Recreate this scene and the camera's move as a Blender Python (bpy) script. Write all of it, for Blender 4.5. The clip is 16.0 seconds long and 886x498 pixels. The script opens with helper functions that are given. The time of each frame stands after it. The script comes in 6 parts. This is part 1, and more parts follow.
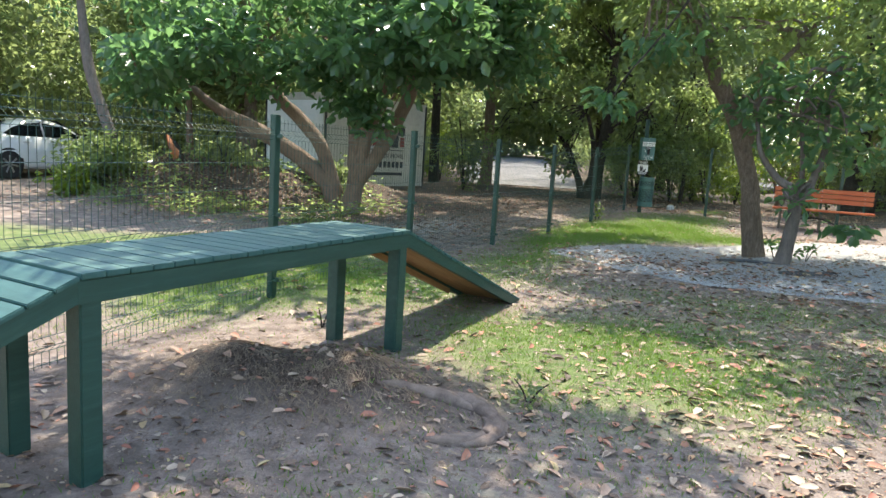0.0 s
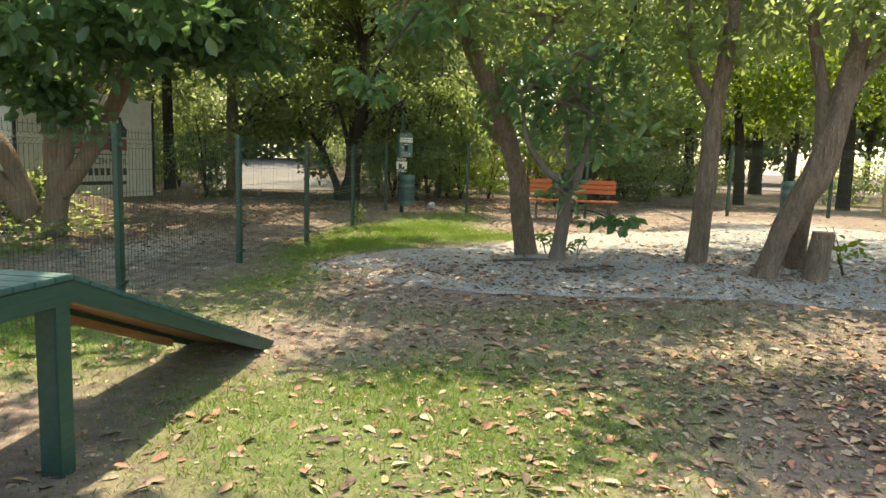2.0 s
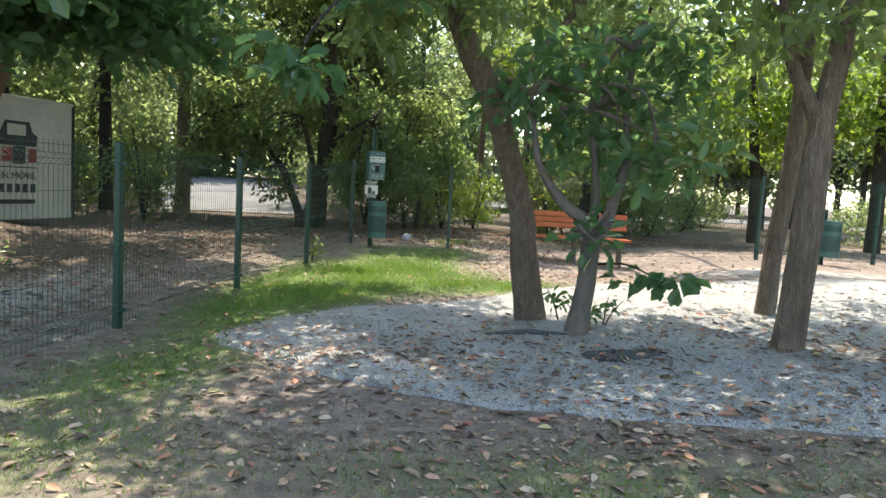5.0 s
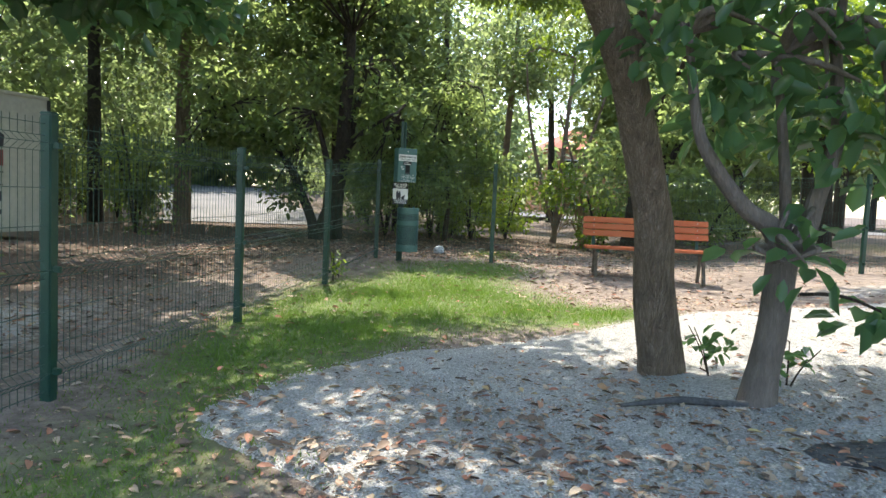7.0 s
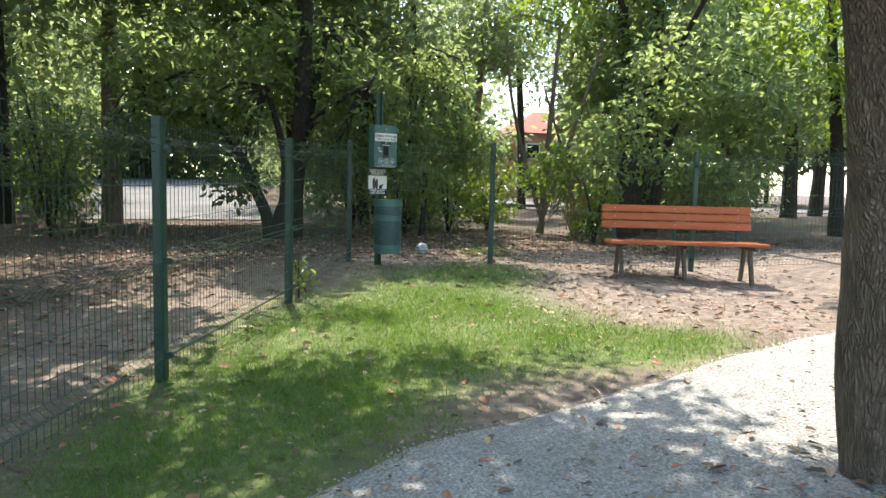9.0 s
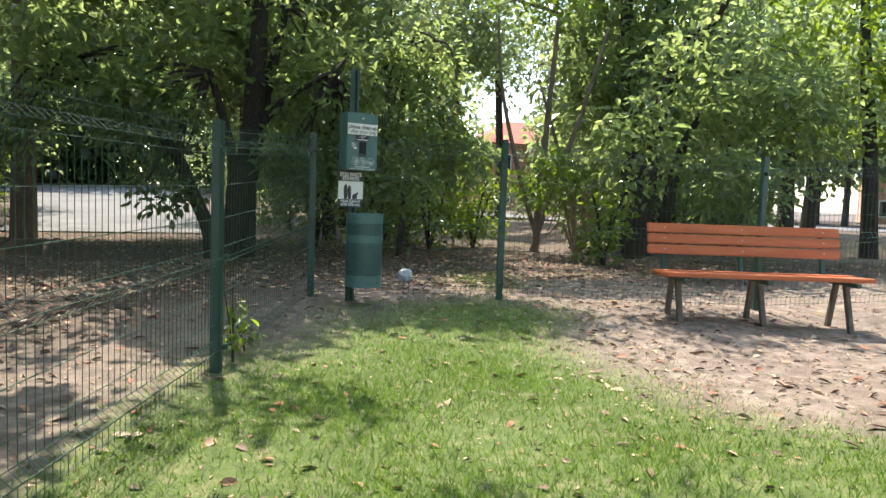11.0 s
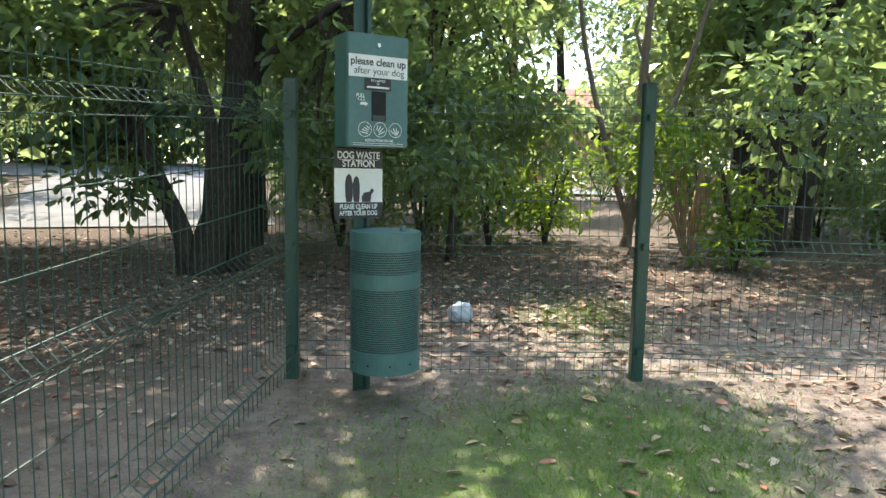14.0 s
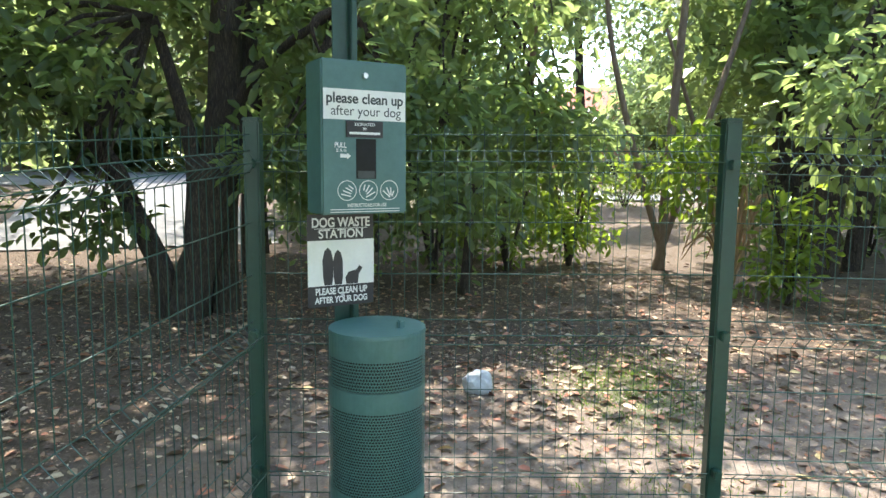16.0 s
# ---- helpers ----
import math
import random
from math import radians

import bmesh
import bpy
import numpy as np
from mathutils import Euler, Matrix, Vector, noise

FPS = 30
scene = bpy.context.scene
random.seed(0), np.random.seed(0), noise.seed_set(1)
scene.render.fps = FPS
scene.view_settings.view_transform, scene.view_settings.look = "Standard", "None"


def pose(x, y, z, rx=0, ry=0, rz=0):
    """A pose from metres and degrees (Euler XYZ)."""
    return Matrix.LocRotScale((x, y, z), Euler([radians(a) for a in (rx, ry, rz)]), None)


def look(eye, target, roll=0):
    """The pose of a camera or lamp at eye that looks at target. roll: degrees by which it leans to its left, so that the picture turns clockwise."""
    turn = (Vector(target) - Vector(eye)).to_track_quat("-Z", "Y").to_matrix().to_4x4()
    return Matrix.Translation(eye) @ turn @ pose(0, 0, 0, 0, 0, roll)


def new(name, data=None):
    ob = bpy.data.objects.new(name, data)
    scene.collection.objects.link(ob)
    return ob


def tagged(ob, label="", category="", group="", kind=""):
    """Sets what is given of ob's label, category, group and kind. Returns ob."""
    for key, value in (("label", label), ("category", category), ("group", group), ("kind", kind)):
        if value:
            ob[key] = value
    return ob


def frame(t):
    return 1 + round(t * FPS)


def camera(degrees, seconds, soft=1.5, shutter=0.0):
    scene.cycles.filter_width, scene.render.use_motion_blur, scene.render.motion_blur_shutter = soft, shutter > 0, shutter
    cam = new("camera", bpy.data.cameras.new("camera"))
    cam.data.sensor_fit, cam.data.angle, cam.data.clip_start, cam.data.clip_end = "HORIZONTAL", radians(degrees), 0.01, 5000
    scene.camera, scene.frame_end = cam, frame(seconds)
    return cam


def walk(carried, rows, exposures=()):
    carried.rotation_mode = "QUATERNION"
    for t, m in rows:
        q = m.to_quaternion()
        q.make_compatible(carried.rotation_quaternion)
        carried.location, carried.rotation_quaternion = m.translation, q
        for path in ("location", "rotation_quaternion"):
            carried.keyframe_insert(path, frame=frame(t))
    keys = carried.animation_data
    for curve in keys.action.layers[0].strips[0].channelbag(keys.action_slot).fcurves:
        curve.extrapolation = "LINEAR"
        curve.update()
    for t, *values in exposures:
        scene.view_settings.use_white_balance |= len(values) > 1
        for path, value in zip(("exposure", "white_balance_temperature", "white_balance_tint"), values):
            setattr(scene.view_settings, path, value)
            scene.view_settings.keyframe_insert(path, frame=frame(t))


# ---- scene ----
cam = camera(65.7, 16.0)
PATH = [
    (0, (0.774, -11.908, 1.272), (0.123, -10.038, 0.989), 3.5),
    (0.5, (0.735, -11.59, 1.223), (0.379, -9.638, 0.965), 3.1),
    (1, (0.627, -11.302, 1.255), (0.468, -9.324, 1.002), 2.6),
    (1.5, (0.576, -10.924, 1.244), (0.535, -8.94, 0.995), 2.1),
    (2, (0.528, -10.504, 1.221), (0.553, -8.519, 0.974), 1.7),
    (2.5, (0.566, -10.103, 1.214), (0.631, -8.118, 0.975), 1.7),
    (3, (0.618, -9.694, 1.248), (0.711, -7.71, 1.018), 2.1),
    (3.5, (0.6, -9.313, 1.268), (0.701, -7.328, 1.048), 2.6),
    (4, (0.649, -8.895, 1.281), (0.749, -6.909, 1.069), 3.0),
    (6.5, (0.312, -6.447, 1.178), (0.367, -4.452, 1.041), 3.0),
    (7, (0.151, -5.924, 1.142), (0.208, -3.931, 0.991), 2.7),
    (7.5, (0.037, -5.437, 1.15), (0.108, -3.446, 0.973), 3.2),
    (8, (-0.079, -4.944, 1.14), (0.02, -2.956, 0.948), 2.9),
    (8.5, (-0.159, -4.451, 1.123), (-0.024, -2.464, 0.937), 2.2),
    (9, (-0.204, -3.952, 1.132), (-0.019, -1.969, 0.949), 1.4),
    (11.5, (-0.288, -1.234, 1.119), (0.003, 0.739, 0.973), 2.2),
    (12, (-0.199, -0.73, 1.158), (0.033, 1.25, 0.998), 1.7),
    (12.5, (-0.127, -0.201, 1.193), (0.064, 1.781, 1.015), 1.9),
    (13, (-0.103, 0.225, 1.178), (0.047, 2.21, 0.985), 1.7),
    (13.5, (-0.087, 0.74, 1.195), (0.052, 2.724, 0.984), 1.4),
    (14, (-0.07, 1.254, 1.245), (0.075, 3.235, 1.012), 1.0),
    (14.5, (-0.042, 1.708, 1.33), (0.107, 3.687, 1.08), 1.0),
    (15, (0.017, 2.015, 1.433), (0.169, 3.993, 1.184), 0.7),
    (15.5, (0.017, 2.108, 1.495), (0.141, 4.089, 1.248), 0.7),
    (16, (0.001, 2.138, 1.5), (0.102, 4.122, 1.261), 0.5),
]
walk(cam, [(t, look(eye, target, roll)) for t, eye, target, roll in PATH], [
    (0, 2.11, 6900, 9), (0.5, 2.04, 7900, 8), (1, 1.97, 8500, 8), (1.5, 1.97, 9100, 7), (3, 1.97, 9100, 7), (3.5, 2.02, 8100, 8), (4, 2.06, 7200, 9),
    (9, 2.11, 6850, 9), (11.5, 2.12, 7000, 9), (12.5, 2.15, 7000, 8), (13.5, 2.37, 6850, 8), (16, 2.77, 6700, 8)])

# ---- daylight ----
SUN_TO = Vector((-0.10, 0.47, 0.88)).normalized()
world = bpy.data.worlds.new("sky")
scene.world = world
world.use_nodes = True
wn = world.node_tree.nodes
sky = wn.new("ShaderNodeTexSky")
sky.sky_type = "NISHITA"
sky.sun_disc = False
sky.sun_elevation = math.asin(SUN_TO.z)
sky.sun_rotation = math.atan2(SUN_TO.x, SUN_TO.y)
wn["Background"].inputs["Strength"].default_value = 0.15
world.node_tree.links.new(sky.outputs["Color"], wn["Background"].inputs["Color"])
sun = new("sun", bpy.data.lights.new("sun", "SUN"))
sun.data.energy = 2.3
sun.data.angle = radians(0.53)
sun.data.color = (1.0, 0.95, 0.86)
sun.matrix_world = look(SUN_TO * 60, (0, 0, 0))


# ---- materials ----
def mat(name):
    m = bpy.data.materials.new(name)
    m.use_nodes = True
    return m, m.node_tree.nodes, m.node_tree.links, m.node_tree.nodes["Principled BSDF"]


def ramp(nodes, stops):
    r = nodes.new("ShaderNodeValToRGB")
    e = r.color_ramp.elements
    while len(e) < len(stops):
        e.new(0.5)
    for k, (p, c) in enumerate(stops):
        e[k].position = p
        e[k].color = (*c, 1)
    return r


def tex(nodes, links, scale, detail=6, rough=0.6, space="Object", stretch=None):
    n = nodes.new("ShaderNodeTexNoise")
    n.inputs["Scale"].default_value = scale
    n.inputs["Detail"].default_value = detail
    n.inputs["Roughness"].default_value = rough
    c = nodes.new("ShaderNodeTexCoord")
    if space == "World":
        c = nodes.new("ShaderNodeNewGeometry")
        out = c.outputs["Position"]
    else:
        out = c.outputs[space]
    if stretch:
        mp = nodes.new("ShaderNodeMapping")
        mp.inputs["Scale"].default_value = stretch
        links.new(out, mp.inputs["Vector"])
        out = mp.outputs["Vector"]
    links.new(out, n.inputs["Vector"])
    return n


def bump(nodes, links, height, bsdf, strength, dist):
    b = nodes.new("ShaderNodeBump")
    b.inputs["Strength"].default_value = strength
    b.inputs["Distance"].default_value = dist
    links.new(height, b.inputs["Height"])
    links.new(b.outputs["Normal"], bsdf.inputs["Normal"])


def mixc(nodes, links, fac, a, b, mode="MIX"):
    m = nodes.new("ShaderNodeMix")
    m.data_type = "RGBA"
    m.blend_type = mode
    for value, socket in ((fac, m.inputs[0]), (a, m.inputs[6]), (b, m.inputs[7])):
        if isinstance(value, (int, float)):
            socket.default_value = value
        elif isinstance(value, tuple):
            socket.default_value = (*value, 1)
        else:
            links.new(value, socket)
    return m.outputs[2]


def simple(name, stops, scale=6.0, rough=0.6, metal=0.0, bumps=0.2, dist=0.002, stretch=None, space="Object"):
    """A mottled surface: a colour ramp over coarse noise, fine noise for gloss and relief."""
    m, n, l, b = mat(name)
    t = tex(n, l, scale, 8, 0.65, space, stretch)
    r = ramp(n, stops)
    l.new(t.outputs["Fac"], r.inputs["Fac"])
    f = tex(n, l, scale * 9, 4, 0.7, space, stretch)
    col = mixc(n, l, 0.25, r.outputs["Color"], f.outputs["Fac"], "OVERLAY")
    l.new(col, b.inputs["Base Color"])
    b.inputs["Roughness"].default_value = rough
    b.inputs["Metallic"].default_value = metal
    if bumps:
        bump(n, l, f.outputs["Fac"], b, bumps, dist)
    return m


def leaf_material(name, dark, light, back, gloss=0.38, trans=0.42):
    m, n, l, b = mat(name)
    g = n.new("ShaderNodeNewGeometry")
    r = ramp(n, [(0.0, dark), (0.72, light), (1.0, tuple(min(1, c * 1.5) for c in light))])
    l.new(g.outputs["Random Per Island"], r.inputs["Fac"])
    t = tex(n, l, 0.7, 3, 0.5, "World")
    col = mixc(n, l, t.outputs["Fac"], r.outputs["Color"], tuple(c * 0.6 for c in dark))
    l.new(col, b.inputs["Base Color"])
    b.inputs["Roughness"].default_value = gloss
    tr = n.new("ShaderNodeBsdfTranslucent")
    l.new(mixc(n, l, g.outputs["Random Per Island"], back, tuple(c * 0.55 for c in back)), tr.inputs["Color"])
    mx = n.new("ShaderNodeMixShader")
    mx.inputs[0].default_value = trans
    l.new(b.outputs[0], mx.inputs[1])
    l.new(tr.outputs[0], mx.inputs[2])
    l.new(mx.outputs[0], n["Material Output"].inputs["Surface"])
    return m


def bark_material(name, stops, dist=0.03, furrow=1.0):
    """Furrowed bark: long ridges broken up by noise, with lichen-grey mottling."""
    m, n, l, b = mat(name)
    w = tex(n, l, 5.0, 4, 0.6, "Object", (1, 1, 0.5))
    c = n.new("ShaderNodeTexCoord")
    warp = mixc(n, l, 0.10, c.outputs["Object"], w.outputs["Color"], "ADD")
    mp = n.new("ShaderNodeMapping")
    mp.inputs["Scale"].default_value = (1, 1, 0.075)
    l.new(warp, mp.inputs["Vector"])
    v = n.new("ShaderNodeTexVoronoi")
    v.feature = "DISTANCE_TO_EDGE"
    v.inputs["Scale"].default_value = 85.0
    l.new(mp.outputs["Vector"], v.inputs["Vector"])
    rid = n.new("ShaderNodeMapRange")
    rid.inputs[1].default_value, rid.inputs[2].default_value = 0.0, 0.42
    l.new(v.outputs["Distance"], rid.inputs[0])
    t = tex(n, l, 30.0, 8, 0.8, "Object", (1, 1, 0.16))
    r = ramp(n, stops)
    l.new(t.outputs["Fac"], r.inputs["Fac"])
    dark = tuple(q * 0.6 for q in stops[0][1])
    col = mixc(n, l, rid.outputs[0], mixc(n, l, furrow, r.outputs["Color"], dark), r.outputs["Color"])
    s = tex(n, l, 2.2, 6, 0.65, "Object")
    col = mixc(n, l, 0.6, col, s.outputs["Fac"], "OVERLAY")
    l.new(col, b.inputs["Base Color"])
    b.inputs["Roughness"].default_value = 0.92
    add = n.new("ShaderNodeMath")
    add.operation = "MULTIPLY_ADD"
    add.inputs[1].default_value = 0.45
    l.new(t.outputs["Fac"], add.inputs[0])
    l.new(rid.outputs[0], add.inputs[2])
    bump(n, l, add.outputs[0], b, 0.8, dist * 0.6)
    return m


GREEN_PAINT = simple("green_paint", [(0.3, (0.009, 0.042, 0.030)), (0.7, (0.018, 0.068, 0.049))], 5, 0.38, 0.0, 0.1, 0.001)
GREEN_WIRE = simple("green_wire", [(0.3, (0.014, 0.052, 0.040)), (0.7, (0.034, 0.088, 0.070))], 5, 0.36, 0.0, 0)
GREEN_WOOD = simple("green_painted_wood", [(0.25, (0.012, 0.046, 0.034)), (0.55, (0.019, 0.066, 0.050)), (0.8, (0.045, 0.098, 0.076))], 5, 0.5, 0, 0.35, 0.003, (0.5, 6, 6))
# lighter, bluer green for deck boards and treads than for rails and legs
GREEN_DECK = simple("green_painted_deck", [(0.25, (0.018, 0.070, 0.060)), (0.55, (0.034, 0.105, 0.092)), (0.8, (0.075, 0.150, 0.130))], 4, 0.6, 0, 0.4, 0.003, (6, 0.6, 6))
RAW_WOOD = simple("raw_wood", [(0.3, (0.22, 0.11, 0.045)), (0.7, (0.42, 0.24, 0.11))], 5, 0.7, 0, 0.3, 0.002, (0.6, 7, 7))
STATION_GREEN = simple("station_green", [(0.3, (0.052, 0.128, 0.124)), (0.7, (0.072, 0.165, 0.156))], 4, 0.42, 0.0, 0.08, 0.0006)
BENCH_ORANGE = simple("bench_orange", [(0.25, (0.36, 0.085, 0.028)), (0.55, (0.47, 0.125, 0.042)), (0.85, (0.56, 0.19, 0.08))], 4, 0.55, 0, 0.25, 0.001, (0.5, 6, 6))
SIGN_WHITE = simple("sign_white", [(0.3, (0.70, 0.71, 0.68)), (0.7, (0.80, 0.80, 0.77))], 8, 0.45, 0, 0)
SIGN_DARK = simple("sign_dark", [(0.3, (0.020, 0.019, 0.022)), (0.7, (0.042, 0.040, 0.044))], 8, 0.5, 0, 0)
PRINT_DARK = simple("print_dark", [(0.3, (0.035, 0.045, 0.045)), (0.7, (0.055, 0.065, 0.065))], 30, 0.5, 0, 0)
BLACK = simple("black_void", [(0.3, (0.006, 0.006, 0.006)), (0.7, (0.012, 0.012, 0.012))], 10, 0.8, 0, 0)
STEEL = simple("steel", [(0.3, (0.45, 0.46, 0.47)), (0.7, (0.62, 0.63, 0.64))], 20, 0.32, 1.0, 0)
BARK_BROWN = bark_material("bark_brown", [(0.3, (0.12, 0.085, 0.060)), (0.50, (0.31, 0.23, 0.165)), (0.76, (0.50, 0.41, 0.32))], 0.05, 0.5)
BARK_DARK = bark_material("bark_dark", [(0.3, (0.045, 0.034, 0.026)), (0.62, (0.13, 0.10, 0.072)), (0.85, (0.20, 0.16, 0.12))])
BARK_PALE = bark_material("bark_pale", [(0.3, (0.11, 0.09, 0.075)), (0.6, (0.20, 0.165, 0.14)), (0.85, (0.40, 0.34, 0.29))], 0.008, 0.25)
BARK_TAN = bark_material("bark_tan", [(0.3, (0.15, 0.10, 0.07)), (0.6, (0.27, 0.195, 0.14)), (0.85, (0.38, 0.26, 0.18))], 0.012, 0.35)
LEAF_NEAR = leaf_material("leaf_glossy", (0.050, 0.090, 0.048), (0.155, 0.225, 0.118), (0.50, 0.63, 0.21), 0.20, 0.58)
LEAF_BIG = leaf_material("leaf_broad", (0.036, 0.098, 0.052), (0.100, 0.195, 0.102), (0.29, 0.53, 0.18), 0.25, 0.45)
LEAF_FAR = leaf_material("leaf_far", (0.042, 0.074, 0.040), (0.130, 0.188, 0.100), (0.47, 0.58, 0.22), 0.22, 0.57)
# lighter yellow-green leaf; on trees and shrubs sunlit brightness is put into its colour
LEAF_BRIGHT = leaf_material("leaf_bright", (0.070, 0.130, 0.030), (0.15, 0.25, 0.050), (0.46, 0.62, 0.06), 0.35, 0.45)
GRASS = leaf_material("grass_blade", (0.082, 0.158, 0.028), (0.178, 0.285, 0.064), (0.32, 0.54, 0.06), 0.6, 0.35)


def litter_material():
    m, n, l, b = mat("dry_leaf")
    g = n.new("ShaderNodeNewGeometry")
    r = ramp(n, [(0.0, (0.080, 0.052, 0.038)), (0.30, (0.19, 0.125, 0.085)), (0.50, (0.33, 0.235, 0.16)), (0.68, (0.50, 0.39, 0.28)), (0.80, (0.42, 0.20, 0.12)), (0.93, (0.36, 0.14, 0.09)), (1.0, (0.52, 0.42, 0.20))])
    l.new(g.outputs["Random Per Island"], r.inputs["Fac"])
    t = tex(n, l, 60, 4, 0.6, "World")
    l.new(mixc(n, l, 0.4, r.outputs["Color"], t.outputs["Fac"], "OVERLAY"), b.inputs["Base Color"])
    b.inputs["Roughness"].default_value = 0.7
    return m


LITTER = litter_material()


def ground_material():
    m, n, l, b = mat("ground_soil")
    a = n.new("ShaderNodeAttribute")
    a.attribute_name = "cover"
    sep = n.new("ShaderNodeSeparateColor")
    l.new(a.outputs["Color"], sep.inputs["Color"])
    big = tex(n, l, 0.9, 6, 0.6, "World")
    mid = tex(n, l, 7.0, 8, 0.7, "World")
    fine = tex(n, l, 70.0, 5, 0.75, "World")
    soil = ramp(n, [(0.25, (0.090, 0.067, 0.053)), (0.5, (0.226, 0.174, 0.141)), (0.72, (0.395, 0.320, 0.270))])
    l.new(mid.outputs["Fac"], soil.inputs["Fac"])
    turf = ramp(n, [(0.3, (0.072, 0.104, 0.030)), (0.52, (0.122, 0.168, 0.048)), (0.72, (0.29, 0.255, 0.14))])
    l.new(mid.outputs["Fac"], turf.inputs["Fac"])
    duff = ramp(n, [(0.3, (0.030, 0.020, 0.014)), (0.52, (0.095, 0.064, 0.044)), (0.75, (0.25, 0.18, 0.13))])
    chip = tex(n, l, 24.0, 6, 0.8, "World")
    l.new(chip.outputs["Fac"], duff.inputs["Fac"])
    grey = ramp(n, [(0.3, (0.28, 0.255, 0.23)), (0.7, (0.50, 0.465, 0.42))])
    l.new(fine.outputs["Fac"], grey.inputs["Fac"])

    def edge(socket, lo, hi):
        s = n.new("ShaderNodeMath")
        s.operation = "ADD"
        l.new(socket, s.inputs[0])
        k = n.new("ShaderNodeMath")
        k.operation = "MULTIPLY_ADD"
        k.inputs[1].default_value = 0.9
        k.inputs[2].default_value = -0.45
        l.new(mid.outputs["Fac"], k.inputs[0])
        l.new(k.outputs[0], s.inputs[1])
        mr = n.new("ShaderNodeMapRange")
        mr.inputs[1].default_value = lo
        mr.inputs[2].default_value = hi
        l.new(s.outputs[0], mr.inputs[0])
        return mr.outputs[0]

    c = mixc(n, l, edge(sep.outputs["Green"], 0.35, 0.7), soil.outputs["Color"], turf.outputs["Color"])
    c = mixc(n, l, edge(sep.outputs["Red"], 0.4, 0.7), c, duff.outputs["Color"])
    c = mixc(n, l, edge(sep.outputs["Blue"], 0.4, 0.6), c, grey.outputs["Color"])
    c = mixc(n, l, 0.6, c, fine.outputs["Fac"], "OVERLAY")
    c = mixc(n, l, 0.3, c, big.outputs["Fac"], "OVERLAY")
    l.new(c, b.inputs["Base Color"])
    b.inputs["Roughness"].default_value = 0.95
    bump(n, l, fine.outputs["Fac"], b, 0.7, 0.02)
    return m


def gravel_material():
    m, n, l, b = mat("pale_gravel")
    v = n.new("ShaderNodeTexVoronoi")
    v.inputs["Scale"].default_value = 85
    g = n.new("ShaderNodeNewGeometry")
    l.new(g.outputs["Position"], v.inputs["Vector"])
    r = ramp(n, [(0.0, (0.21, 0.21, 0.205)), (0.5, (0.36, 0.35, 0.335)), (1.0, (0.56, 0.55, 0.525))])
    l.new(v.outputs["Color"], r.inputs["Fac"])
    big = tex(n, l, 1.3, 7, 0.65, "World")
    c = mixc(n, l, 0.55, r.outputs["Color"], big.outputs["Fac"], "OVERLAY")
    l.new(c, b.inputs["Base Color"])
    b.inputs["Roughness"].default_value = 0.9
    bump(n, l, v.outputs["Distance"], b, 0.9, -0.012)
    return m


GROUND = ground_material()
GRAVEL = gravel_material()
PEBBLE = simple("pebble", [(0.35, (0.24, 0.24, 0.24)), (0.65, (0.56, 0.55, 0.53))], 60, 0.85, 0, 0, space="World")
ROAD = simple("pale_road", [(0.3, (0.11, 0.108, 0.11)), (0.7, (0.20, 0.195, 0.195))], 0.8, 0.9, 0, 0.4, 0.01)


# ---- building helpers ----
def mesh_of(name, verts, faces, material, smooth=False):
    me = bpy.data.meshes.new(name)
    me.from_pydata([tuple(v) for v in verts], [], faces)
    me.materials.append(material)
    if smooth:
        me.polygons.foreach_set("use_smooth", [True] * len(me.polygons))
    me.update()
    return me


def fast_mesh(name, verts, quads, material, smooth=False):
    """A mesh from numpy arrays of corners and of equal-sided faces."""
    me = bpy.data.meshes.new(name)
    k = quads.shape[1]
    me.vertices.add(len(verts))
    me.vertices.foreach_set("co", np.ascontiguousarray(verts, dtype=np.float32).ravel())
    me.loops.add(quads.size)
    me.loops.foreach_set("vertex_index", np.ascontiguousarray(quads, dtype=np.int32).ravel())
    me.polygons.add(len(quads))
    me.polygons.foreach_set("loop_start", np.arange(0, quads.size, k, dtype=np.int32))
    me.polygons.foreach_set("loop_total", np.full(len(quads), k, dtype=np.int32))
    if smooth:
        me.polygons.foreach_set("use_smooth", np.ones(len(quads), dtype=bool))
    me.update(calc_edges=True)
    me.materials.append(material)
    return me


def part(name, bm, material, parent, label="", at=None):
    """Links a bmesh (or a ready mesh) as one mesh object under a thing or a part."""
    if isinstance(bm, bmesh.types.BMesh):
        me = bpy.data.meshes.new(name)
        bm.to_mesh(me)
        bm.free()
        me.materials.append(material)
    else:
        me = bm
    ob = new(name, me)
    ob.parent = parent
    if at is not None:
        ob.matrix_basis = at
    if label:
        ob["label"] = label
    return ob


def thing(name, m, label, category, group="", kind=""):
    ob = new(name)
    ob.empty_display_size = 0.1
    ob.matrix_basis = m
    return tagged(ob, label, category, group, kind)


